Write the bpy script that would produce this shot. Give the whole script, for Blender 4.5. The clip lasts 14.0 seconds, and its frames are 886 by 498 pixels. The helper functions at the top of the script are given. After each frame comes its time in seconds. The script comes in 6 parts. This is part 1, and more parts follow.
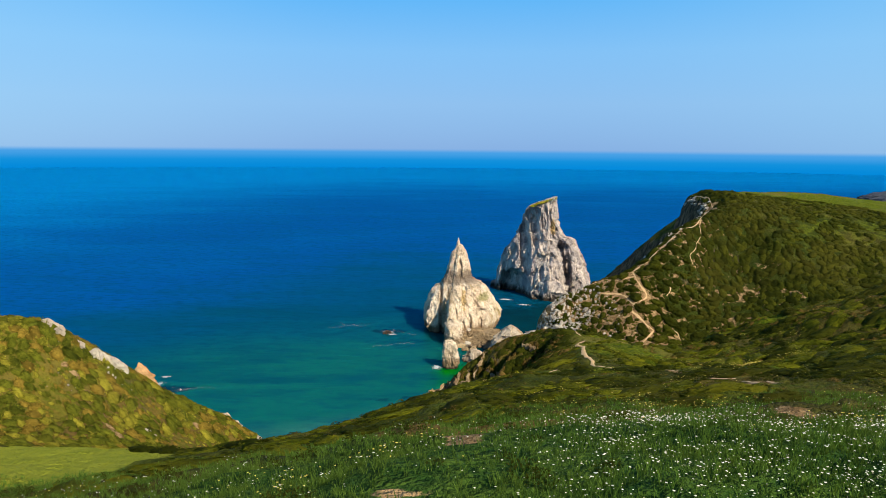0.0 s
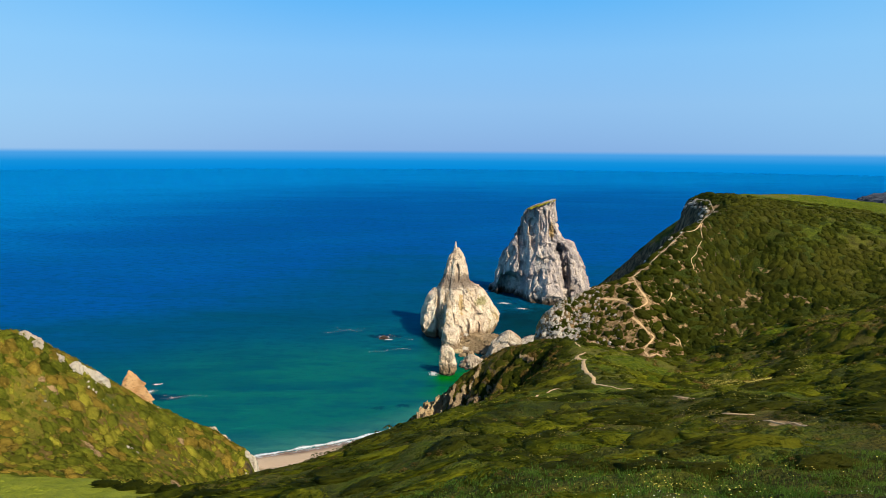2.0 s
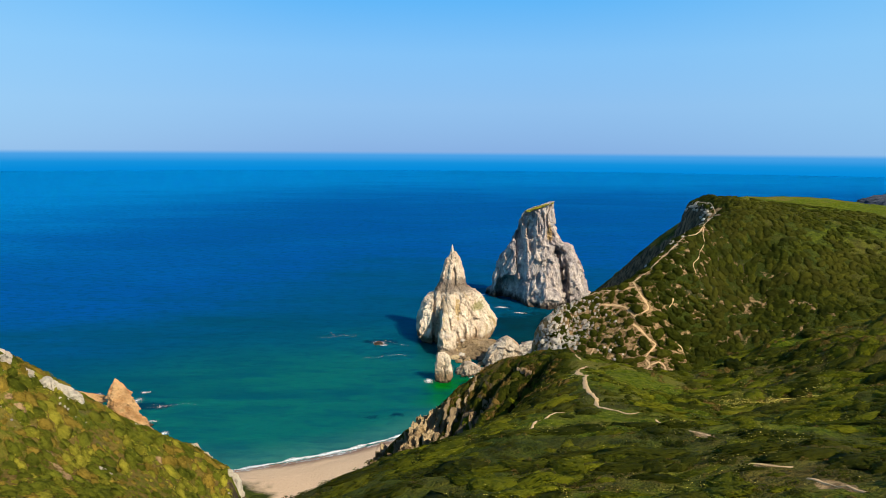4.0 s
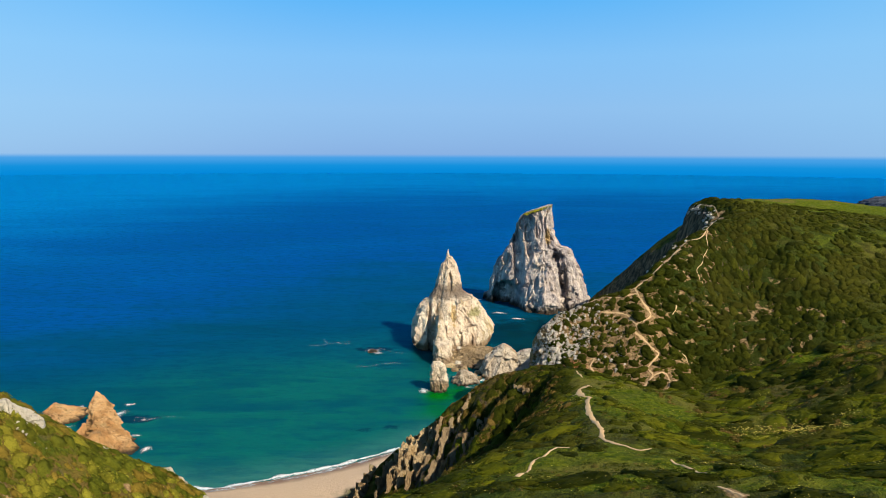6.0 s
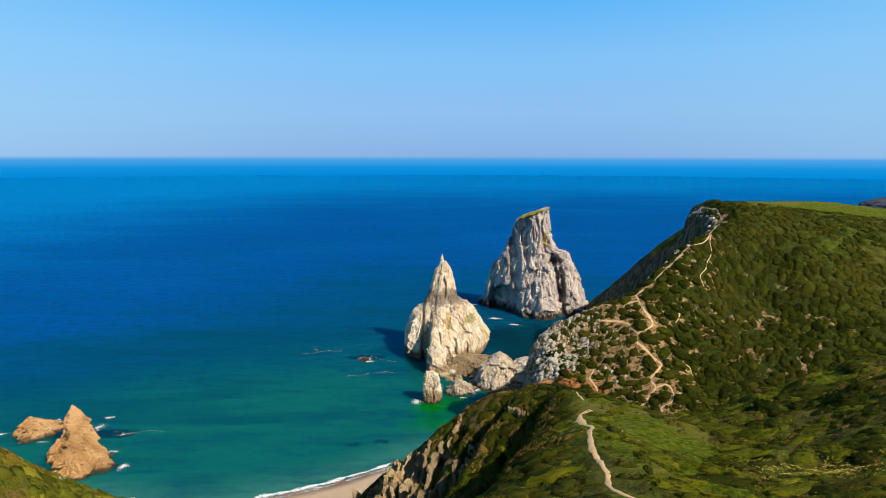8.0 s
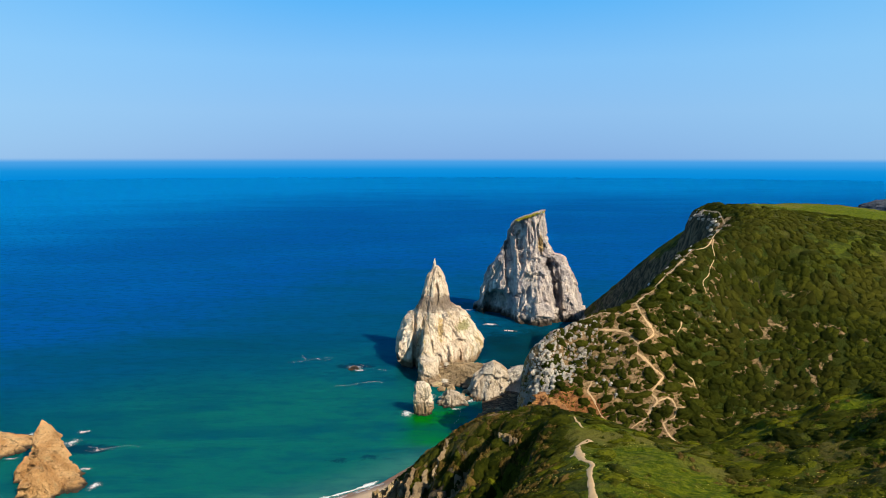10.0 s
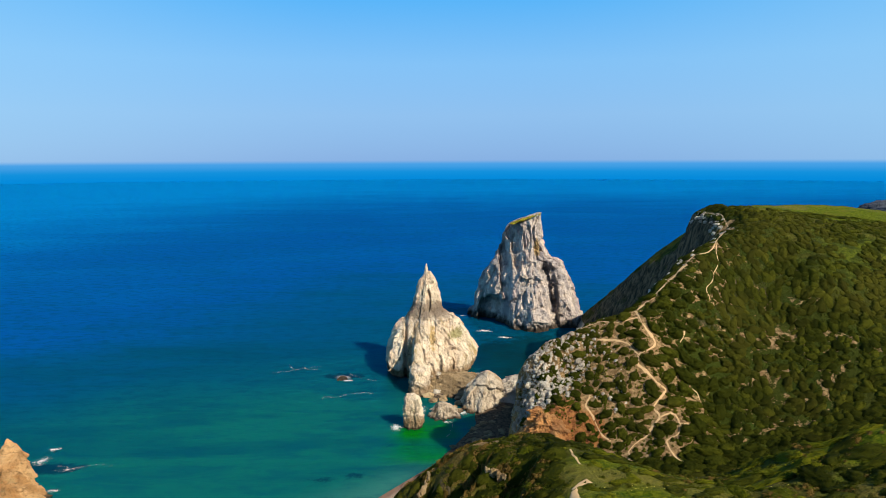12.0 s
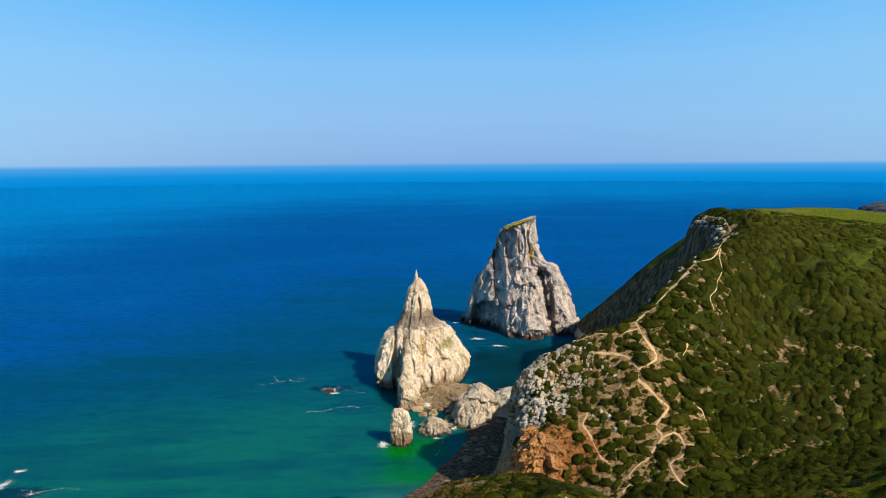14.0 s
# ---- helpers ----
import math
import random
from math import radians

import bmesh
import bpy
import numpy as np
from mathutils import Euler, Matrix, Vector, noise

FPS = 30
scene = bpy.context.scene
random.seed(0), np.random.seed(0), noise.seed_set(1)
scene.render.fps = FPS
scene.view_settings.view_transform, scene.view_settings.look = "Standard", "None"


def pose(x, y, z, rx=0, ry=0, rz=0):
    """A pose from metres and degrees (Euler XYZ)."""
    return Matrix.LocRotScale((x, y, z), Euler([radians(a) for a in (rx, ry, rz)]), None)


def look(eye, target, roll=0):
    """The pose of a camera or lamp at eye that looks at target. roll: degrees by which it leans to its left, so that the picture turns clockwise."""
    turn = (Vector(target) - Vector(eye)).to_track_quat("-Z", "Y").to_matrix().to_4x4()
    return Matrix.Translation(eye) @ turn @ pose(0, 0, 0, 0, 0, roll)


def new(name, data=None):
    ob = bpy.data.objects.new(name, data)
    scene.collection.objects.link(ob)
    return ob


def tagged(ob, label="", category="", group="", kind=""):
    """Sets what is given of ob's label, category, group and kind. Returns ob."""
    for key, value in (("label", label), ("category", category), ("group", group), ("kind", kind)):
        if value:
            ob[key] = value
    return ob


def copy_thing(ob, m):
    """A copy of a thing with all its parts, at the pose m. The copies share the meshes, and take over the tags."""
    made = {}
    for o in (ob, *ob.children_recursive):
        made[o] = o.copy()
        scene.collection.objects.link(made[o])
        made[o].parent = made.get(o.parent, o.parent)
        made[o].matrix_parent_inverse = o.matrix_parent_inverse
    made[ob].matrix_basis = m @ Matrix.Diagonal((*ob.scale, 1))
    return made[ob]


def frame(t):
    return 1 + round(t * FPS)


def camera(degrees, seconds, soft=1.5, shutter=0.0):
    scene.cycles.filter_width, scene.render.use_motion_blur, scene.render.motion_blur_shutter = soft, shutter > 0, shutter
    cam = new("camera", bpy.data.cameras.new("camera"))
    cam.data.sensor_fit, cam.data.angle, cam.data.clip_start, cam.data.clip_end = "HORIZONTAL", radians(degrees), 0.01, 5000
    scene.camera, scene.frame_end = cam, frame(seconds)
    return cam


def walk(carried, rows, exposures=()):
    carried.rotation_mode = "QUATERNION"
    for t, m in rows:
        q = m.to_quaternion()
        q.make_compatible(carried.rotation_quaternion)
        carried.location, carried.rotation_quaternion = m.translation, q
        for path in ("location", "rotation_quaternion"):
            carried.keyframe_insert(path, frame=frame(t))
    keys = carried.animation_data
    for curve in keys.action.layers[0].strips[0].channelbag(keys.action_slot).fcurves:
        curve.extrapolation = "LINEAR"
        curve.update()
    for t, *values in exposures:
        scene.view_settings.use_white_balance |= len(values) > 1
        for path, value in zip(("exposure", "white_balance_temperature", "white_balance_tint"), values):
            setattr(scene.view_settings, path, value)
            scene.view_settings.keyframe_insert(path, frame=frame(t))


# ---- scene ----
cam = camera(64.8, 14.0, soft=0.6)
PATH = [
    (0, (-6.282, 7.613, 133.88), (-6.302, 9.592, 133.592), 0.5),
    (0.5, (-5.92, 9.516, 134.061), (-5.939, 11.495, 133.773), 0.5),
    (1, (-5.61, 11.198, 134.389), (-5.629, 13.177, 134.103), 0.5),
    (1.5, (-5.366, 12.92, 134.529), (-5.384, 14.9, 134.244), 0.5),
    (2, (-5.211, 15.131, 134.745), (-5.227, 17.111, 134.46), 0.4),
    (2.5, (-4.745, 17.461, 134.787), (-4.761, 19.44, 134.504), 0.4),
    (3, (-4.51, 19.805, 134.873), (-4.524, 21.785, 134.591), 0.4),
    (5.5, (-2.732, 34.912, 135.017), (-2.738, 36.893, 134.74), 0.3),
    (6, (-2.205, 38.375, 134.805), (-2.21, 40.356, 134.531), 0.2),
    (6.5, (-1.73, 41.923, 134.732), (-1.733, 43.904, 134.46), 0.2),
    (7, (-1.233, 45.689, 134.675), (-1.233, 47.671, 134.404), 0.2),
    (7.5, (-0.624, 49.362, 134.808), (-0.623, 51.344, 134.538), 0.2),
    (8, (-0.002, 53.348, 134.713), (0.001, 55.33, 134.444), 0.1),
    (10.5, (3.577, 73.176, 134.051), (3.592, 75.159, 133.79), -0.0),
    (11, (4.297, 77.411, 133.925), (4.315, 79.394, 133.666), -0.1),
    (11.5, (5.346, 81.765, 133.737), (5.366, 83.748, 133.479), -0.2),
    (12, (6.556, 86.003, 133.629), (6.576, 87.986, 133.372), -0.2),
    (12.5, (7.617, 90.364, 133.605), (7.639, 92.347, 133.35), -0.3),
    (13, (8.526, 94.984, 133.52), (8.551, 96.967, 133.265), -0.3),
    (13.5, (9.285, 99.491, 133.478), (9.315, 101.475, 133.226), -0.4),
    (14, (10.246, 103.822, 133.522), (10.277, 105.806, 133.272), -0.4),
]
walk(cam, [(t, look(eye, target, roll)) for t, eye, target, roll in PATH], [(0.0, 0.38)])

# ---------- daylight ----------
TO_SUN = Vector((0.86, -0.80, 1.00)).normalized()
sun_lamp = new("sun", bpy.data.lights.new("sun", "SUN"))
sun_lamp.data.energy, sun_lamp.data.angle, sun_lamp.data.color = 5.0, radians(0.53), (1.0, 0.90, 0.70)
sun_lamp.matrix_world = look(TO_SUN * 300, (0, 0, 0))

world = bpy.data.worlds.new("daylight")
scene.world = world
world.use_nodes = True
_wn, _wl = world.node_tree.nodes, world.node_tree.links
_wn.clear()
_sky = _wn.new("ShaderNodeTexSky")
_sky.sky_type, _sky.sun_disc = "NISHITA", False
_sky.sun_elevation = math.asin(TO_SUN.z)
_sky.sun_rotation = math.atan2(TO_SUN.x, TO_SUN.y)
_sky.altitude, _sky.air_density, _sky.dust_density, _sky.ozone_density = 130, 1.0, 0.2, 3.0
# the clear sky over sea haze: pale at the horizon, deeper blue above
_up = _wn.new("ShaderNodeTexCoord")
_sep = _wn.new("ShaderNodeSeparateXYZ")
_clear = _wn.new("ShaderNodeValToRGB")
_wl.new(_up.outputs["Generated"], _sep.inputs["Vector"])
_wl.new(_sep.outputs["Z"], _clear.inputs["Fac"])
_stops = _clear.color_ramp.elements
_stops[0].position, _stops[0].color = 0.0, (0.185, 0.415, 0.810, 1)
_stops[1].position, _stops[1].color = 1.0, (0.018, 0.065, 0.180, 1)
for _at, _c in ((0.06, (0.245, 0.510, 0.885, 1)), (0.13, (0.215, 0.545, 0.960, 1)), (0.22, (0.075, 0.470, 1.0, 1)), (0.36, (0.040, 0.175, 0.420, 1))):
    _stops.new(_at).color = _c
_lift = _wn.new("ShaderNodeMix")
_lift.data_type, _lift.blend_type = "RGBA", "MULTIPLY"
_lift.inputs["Factor"].default_value = 1.0
_lift.inputs["B"].default_value = (10.0, 10.0, 10.0, 1)
# the sky is paler to both sides
_side = _wn.new("ShaderNodeMapRange")
_side.interpolation_type = "SMOOTHSTEP"
_abs = _wn.new("ShaderNodeMath")
_abs.operation = "ABSOLUTE"
_wl.new(_sep.outputs["X"], _abs.inputs[0])
_wl.new(_abs.outputs[0], _side.inputs["Value"])
for _key, _v in (("From Min", 0.1), ("From Max", 0.75), ("To Min", 0.0), ("To Max", 0.42)):
    _side.inputs[_key].default_value = _v
_pale = _wn.new("ShaderNodeMix")
_pale.data_type = "RGBA"
_pale.inputs["B"].default_value = (0.34, 0.70, 1.0, 1)
_wl.new(_side.outputs["Result"], _pale.inputs["Factor"])
_wl.new(_clear.outputs["Color"], _pale.inputs["A"])
_wl.new(_pale.outputs["Result"], _lift.inputs["A"])
_both = _wn.new("ShaderNodeMix")
_both.data_type = "RGBA"
_both.inputs["Factor"].default_value = 0.88
_bg = _wn.new("ShaderNodeBackground")
_bg.inputs["Strength"].default_value = 0.077
_wo = _wn.new("ShaderNodeOutputWorld")
_wl.new(_sky.outputs["Color"], _both.inputs["A"])
_wl.new(_lift.outputs["Result"], _both.inputs["B"])
_wl.new(_both.outputs["Result"], _bg.inputs["Color"])
_wl.new(_bg.outputs["Background"], _wo.inputs["Surface"])

from mathutils import kdtree

# ---------- materials ----------
class Nodes:
    """A material and short ways to wire it."""

    def __init__(self, name, rough=0.8, spec=0.3):
        self.mat = bpy.data.materials.new(name)
        self.mat.use_nodes = True
        self.n, self.l = self.mat.node_tree.nodes, self.mat.node_tree.links
        self.shader = self.n["Principled BSDF"]
        self.shader.inputs["Roughness"].default_value = rough
        self.shader.inputs["Specular IOR Level"].default_value = spec

    def put(self, socket, value):
        if isinstance(value, bpy.types.NodeSocket):
            self.l.new(value, socket)
        else:
            socket.default_value = value

    def place(self, scale=(1, 1, 1)):
        geo = self.n.new("ShaderNodeNewGeometry")
        if scale == (1, 1, 1):
            return geo.outputs["Position"]
        m = self.n.new("ShaderNodeMapping")
        m.inputs["Scale"].default_value = scale
        self.l.new(geo.outputs["Position"], m.inputs["Vector"])
        return m.outputs["Vector"]

    def noise(self, size, detail=4.0, rough=0.55, where=None, warp=0.0):
        t = self.n.new("ShaderNodeTexNoise")
        self.put(t.inputs["Vector"], where or self.place())
        t.inputs["Scale"].default_value, t.inputs["Detail"].default_value = 1.0 / size, detail
        t.inputs["Roughness"].default_value, t.inputs["Distortion"].default_value = rough, warp
        return t.outputs["Fac"]

    def cells(self, size, where=None, feature="F1"):
        t = self.n.new("ShaderNodeTexVoronoi")
        t.feature = feature
        self.put(t.inputs["Vector"], where or self.place())
        t.inputs["Scale"].default_value = 1.0 / size
        return t.outputs["Distance"]

    def ramp(self, value, low, high, a=0.0, b=1.0):
        t = self.n.new("ShaderNodeMapRange")
        t.interpolation_type = "SMOOTHSTEP"
        for key, v in (("Value", value), ("From Min", low), ("From Max", high), ("To Min", a), ("To Max", b)):
            self.put(t.inputs[key], v)
        return t.outputs["Result"]

    def math(self, op, a, b=0.0):
        t = self.n.new("ShaderNodeMath")
        t.operation = op
        self.put(t.inputs[0], a)
        self.put(t.inputs[1], b)
        return t.outputs[0]

    def mix(self, fac, a, b, how="MIX"):
        t = self.n.new("ShaderNodeMix")
        t.data_type, t.blend_type = "RGBA", how
        for key, v in (("Factor", fac), ("A", a), ("B", b)):
            v = (*v, 1) if isinstance(v, tuple) and len(v) == 3 else v
            self.put(t.inputs[key], v)
        return t.outputs["Result"]

    def attr(self, name, channel=None):
        t = self.n.new("ShaderNodeAttribute")
        t.attribute_name = name
        if channel is None:
            return t.outputs["Fac"]
        s = self.n.new("ShaderNodeSeparateColor")
        self.l.new(t.outputs["Color"], s.inputs["Color"])
        return s.outputs[channel]

    def bent(self, size, amount, scale=(1, 1, 1)):
        """The place, shaken by noise."""
        t = self.n.new("ShaderNodeTexNoise")
        self.l.new(self.place(), t.inputs["Vector"])
        t.inputs["Scale"].default_value = 1.0 / size
        v = self.n.new("ShaderNodeVectorMath")
        v.operation = "MULTIPLY_ADD"
        self.l.new(t.outputs["Color"], v.inputs[0])
        v.inputs[1].default_value = (amount,) * 3
        self.l.new(self.place(scale), v.inputs[2])
        return v.outputs["Vector"]

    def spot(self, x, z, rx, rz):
        """1 at the middle of an oval patch on a face, 0 outside, with a torn edge."""
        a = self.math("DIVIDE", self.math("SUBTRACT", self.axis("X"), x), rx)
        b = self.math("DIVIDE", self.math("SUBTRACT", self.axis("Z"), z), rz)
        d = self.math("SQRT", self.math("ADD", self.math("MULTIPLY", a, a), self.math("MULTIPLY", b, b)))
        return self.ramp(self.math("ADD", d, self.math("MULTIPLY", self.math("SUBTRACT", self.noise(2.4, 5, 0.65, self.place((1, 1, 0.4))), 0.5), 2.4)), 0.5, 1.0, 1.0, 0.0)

    def axis(self, channel, vector=None):
        s = self.n.new("ShaderNodeSeparateXYZ")
        self.l.new(vector or self.place(), s.inputs["Vector"])
        return s.outputs[channel]

    def normal_z(self):
        return self.axis("Z", self.n.new("ShaderNodeNewGeometry").outputs["Normal"])

    def island(self):
        return self.n.new("ShaderNodeNewGeometry").outputs["Random Per Island"]

    def chance(self):
        return self.n.new("ShaderNodeObjectInfo").outputs["Random"]

    def bump(self, height, depth, strength=1.0):
        t = self.n.new("ShaderNodeBump")
        t.inputs["Strength"].default_value, t.inputs["Distance"].default_value = strength, depth
        self.put(t.inputs["Height"], height)
        self.l.new(t.outputs["Normal"], self.shader.inputs["Normal"])

    def done(self, colour):
        self.put(self.shader.inputs["Base Color"], (*colour, 1) if isinstance(colour, tuple) else colour)
        return self.mat


def rock_material(name, light, mid, dark, stain, wet=True, stain_size=9.0, spray=None, collar=None, stains_and_shade=()):
    m = Nodes(name, 0.85, 0.25)
    tall = m.place((1, 1, 0.35))
    big, fine = m.noise(11, 5, 0.6, tall, 0.6), m.noise(1.6, 6, 0.65, tall)
    c = m.mix(m.ramp(big, 0.38, 0.62), mid, light)
    c = m.mix(m.ramp(fine, 0.54, 0.76), c, dark)
    c = m.mix(m.ramp(m.noise(0.7, 5, 0.7, m.place((1, 1, 0.35))), 0.54, 0.68, 0.0, 0.28), c, dark)
    c = m.mix(m.math("MULTIPLY", m.ramp(m.noise(stain_size, 4, 0.6, tall, 0.8), 0.55, 0.72), 0.75), c, stain)
    # oval patches: real stains, and shade painted into hollows
    for x, z, rx, rz, tint in stains_and_shade:
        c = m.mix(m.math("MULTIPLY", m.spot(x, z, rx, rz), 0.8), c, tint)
    broad = m.ramp(m.cells(6.5, m.bent(4.0, 9.0, (1, 1, 0.35)), "DISTANCE_TO_EDGE"), 0.0, 0.035, 1.0, 0.0)
    broad = m.math("MULTIPLY", broad, m.ramp(m.noise(6, 5, 0.6), 0.47, 0.62))
    thin = m.ramp(m.cells(2.1, m.bent(1.6, 3.4, (1, 1, 0.30)), "DISTANCE_TO_EDGE"), 0.0, 0.05, 1.0, 0.0)
    thin = m.math("MULTIPLY", thin, m.ramp(m.noise(3, 5, 0.6), 0.48, 0.64))
    c = m.mix(m.math("MULTIPLY", broad, 0.55), c, tuple(0.6 * v for v in dark))
    c = m.mix(m.math("MULTIPLY", thin, 0.35), c, dark)
    if collar:
        z0, z1, tint = collar
        z = m.math("ADD", m.axis("Z"), m.math("MULTIPLY", m.math("SUBTRACT", m.noise(6, 5, 0.65), 0.5), 9.0))
        band = m.math("MULTIPLY", m.ramp(z, z0 - 2.0, z0 + 1.0), m.ramp(z, z1 - 1.0, z1 + 1.5, 1.0, 0.0))
        c = m.mix(m.math("MULTIPLY", band, 0.9), c, tint)
    if spray:
        z = m.math("ADD", m.axis("Z"), m.math("MULTIPLY", m.noise(7, 5, 0.65), -9.0))
        c = m.mix(m.ramp(z, -1.0, 3.5, 0.85, 0.0), c, spray)
    if wet:
        z = m.math("ADD", m.axis("Z"), m.math("MULTIPLY", m.noise(4, 4), -2.2 * wet))
        c = m.mix(m.ramp(z, -0.8 * wet, 0.8 * wet, 1.0, 0.0), c, (0.060, 0.045, 0.032))
    rough = m.math("ADD", m.math("MULTIPLY", m.noise(0.9, 7, 0.78, m.place((1, 1, 0.16))), 1.0), m.math("MULTIPLY", m.noise(3.0, 4, 0.6, tall), 0.9))
    m.bump(m.math("SUBTRACT", rough, m.math("ADD", broad, m.math("MULTIPLY", thin, 0.5))), 1.5, 1.0)
    return m.done(c)


MAT_STACK = rock_material("cream_limestone", (0.90, 0.77, 0.61), (0.73, 0.57, 0.42), (0.30, 0.22, 0.14), (0.52, 0.36, 0.13), True, 9.0, (0.26, 0.16, 0.08), (33.5, 41.5, (0.24, 0.18, 0.135)), ((4, 24, 2.4, 8, (0.56, 0.37, 0.13)), (19, 24, 6, 3.6, (0.30, 0.27, 0.09)), (-6, 27, 2.5, 5, (0.36, 0.26, 0.16))))
# its last two patches paint the shade of the hollows by the right buttress
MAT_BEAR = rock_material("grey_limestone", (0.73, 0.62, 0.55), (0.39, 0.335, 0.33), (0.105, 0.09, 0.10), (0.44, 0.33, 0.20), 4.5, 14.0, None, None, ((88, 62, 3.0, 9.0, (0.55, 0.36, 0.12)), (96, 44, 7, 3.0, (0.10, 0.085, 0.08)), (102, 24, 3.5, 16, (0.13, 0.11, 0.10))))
MAT_ORANGE = rock_material("orange_granite", (0.74, 0.45, 0.21), (0.54, 0.285, 0.11), (0.17, 0.085, 0.04), (0.40, 0.30, 0.14))
MAT_PALE = rock_material("pale_limestone", (0.68, 0.60, 0.51), (0.43, 0.37, 0.31), (0.17, 0.145, 0.125), (0.42, 0.30, 0.16), False)
MAT_CREAM = rock_material("cream_outcrop_rock", (0.78, 0.69, 0.56), (0.62, 0.52, 0.40), (0.27, 0.21, 0.15), (0.52, 0.38, 0.20), False)
MAT_DARK = rock_material("brown_schist", (0.40, 0.29, 0.17), (0.26, 0.18, 0.10), (0.09, 0.065, 0.04), (0.34, 0.20, 0.09), False)
MAT_CLIFF = rock_material("tan_cliff_rock", (0.60, 0.44, 0.25), (0.32, 0.21, 0.11), (0.14, 0.10, 0.06), (0.42, 0.26, 0.10), False)
MAT_RUST = rock_material("rusty_rock", (0.66, 0.32, 0.11), (0.40, 0.17, 0.06), (0.10, 0.042, 0.02), (0.40, 0.22, 0.09), False)
MAT_FAR = rock_material("far_grey_cliff", (0.075, 0.085, 0.11), (0.04, 0.047, 0.065), (0.02, 0.024, 0.034), (0.07, 0.07, 0.07), False, 30.0)
MAT_REEF = rock_material("tan_grey_rock", (0.70, 0.59, 0.47), (0.48, 0.375, 0.275), (0.14, 0.11, 0.08), (0.36, 0.26, 0.14), True)
MAT_WET = rock_material("wet_rock", (0.09, 0.075, 0.06), (0.06, 0.05, 0.04), (0.02, 0.018, 0.015), (0.10, 0.07, 0.03), True)


def ground_material():
    m = Nodes("scrub_and_turf", 0.9, 0.03)
    patch, blot, tuft, grain = m.noise(26, 4, 0.6, None, 0.8), m.noise(5.5, 5, 0.62, None, 0.6), m.noise(1.3, 5, 0.65), m.noise(0.25, 3, 0.6)
    soil, rock, lush = m.attr("cover", "Red"), m.attr("cover", "Green"), m.attr("cover", "Blue")
    c = m.mix(m.ramp(blot, 0.40, 0.62), (0.030, 0.041, 0.007), (0.078, 0.092, 0.013))
    heath = m.mix(m.ramp(m.noise(9, 5, 0.65, None, 0.8), 0.40, 0.62), (0.096, 0.112, 0.011), (0.225, 0.148, 0.030))
    c = m.mix(m.math("MULTIPLY", m.attr("heath"), 0.9), c, heath)
    c = m.mix(m.math("MULTIPLY", m.ramp(m.math("ADD", patch, m.math("MULTIPLY", tuft, 0.35)), 0.60, 0.80), m.ramp(m.attr("heath"), 0.0, 0.6, 0.25, 1.0)), c, (0.160, 0.105, 0.030))
    c = m.mix(m.math("MULTIPLY", m.attr("trail"), 0.75), c, (0.030, 0.042, 0.006))
    turf = m.mix(m.ramp(tuft, 0.35, 0.7), (0.048, 0.080, 0.004), (0.165, 0.178, 0.010))
    turf = m.mix(m.ramp(patch, 0.5, 0.7), turf, (0.160, 0.140, 0.028))
    c = m.mix(m.ramp(m.math("ADD", lush, m.math("MULTIPLY", m.math("SUBTRACT", blot, 0.5), 0.9)), 0.35, 0.7), c, turf)
    c = m.mix(m.attr("grassy"), c, m.mix(m.ramp(tuft, 0.35, 0.7), (0.026, 0.068, 0.012), (0.075, 0.130, 0.020)))
    c = m.mix(m.attr("meadow"), c, m.mix(m.noise(6, 5, 0.7), (0.200, 0.240, 0.018), (0.370, 0.360, 0.042)))
    c = m.mix(m.ramp(grain, 0.45, 0.8, 0.0, 0.5), c, (0.025, 0.034, 0.006))
    steep = m.ramp(m.math("ADD", m.normal_z(), m.math("MULTIPLY", m.noise(4, 5, 0.65), 0.5)), 0.72, 0.92, 1.0, 0.0)
    stone = m.mix(m.ramp(m.noise(3, 6, 0.65, m.place((1, 1, 0.4)), 0.5), 0.38, 0.66), (0.045, 0.036, 0.026), (0.21, 0.15, 0.09))
    c = m.mix(m.math("MAXIMUM", m.math("MULTIPLY", steep, 0.95), m.ramp(m.math("ADD", rock, m.math("MULTIPLY", m.math("SUBTRACT", m.noise(2.5, 5, 0.7), 0.5), 1.6)), 0.45, 0.65)), c, stone)
    soil = m.math("MAXIMUM", soil, m.math("MULTIPLY", m.attr("trail"), m.ramp(m.noise(8, 5, 0.62, None, 0.5), 0.45, 0.62, 0.12, 0.62)))
    earth = m.mix(m.ramp(m.noise(1.6, 6, 0.65), 0.36, 0.66), (0.17, 0.104, 0.046), (0.43, 0.28, 0.142))
    earth = m.mix(m.attr("rust"), earth, m.mix(m.ramp(m.noise(1.8, 6, 0.7, m.place((1, 1, 0.4))), 0.35, 0.65), (0.15, 0.055, 0.022), (0.44, 0.19, 0.065)))
    c = m.mix(m.ramp(m.math("ADD", soil, m.math("MULTIPLY", m.math("SUBTRACT", m.noise(2.2, 6, 0.7), 0.5), 1.5)), 0.45, 0.62), c, earth)
    z = m.math("ADD", m.axis("Z"), m.math("MULTIPLY", m.noise(9, 4), 3.0))
    sand = m.mix(m.noise(0.8, 5), (0.62, 0.42, 0.28), (0.72, 0.53, 0.37))
    sand = m.mix(m.ramp(m.math("ADD", m.axis("Z"), m.math("MULTIPLY", m.noise(6, 3), 0.8)), 0.9, 2.4, 1.0, 0.0), sand, (0.27, 0.165, 0.12))
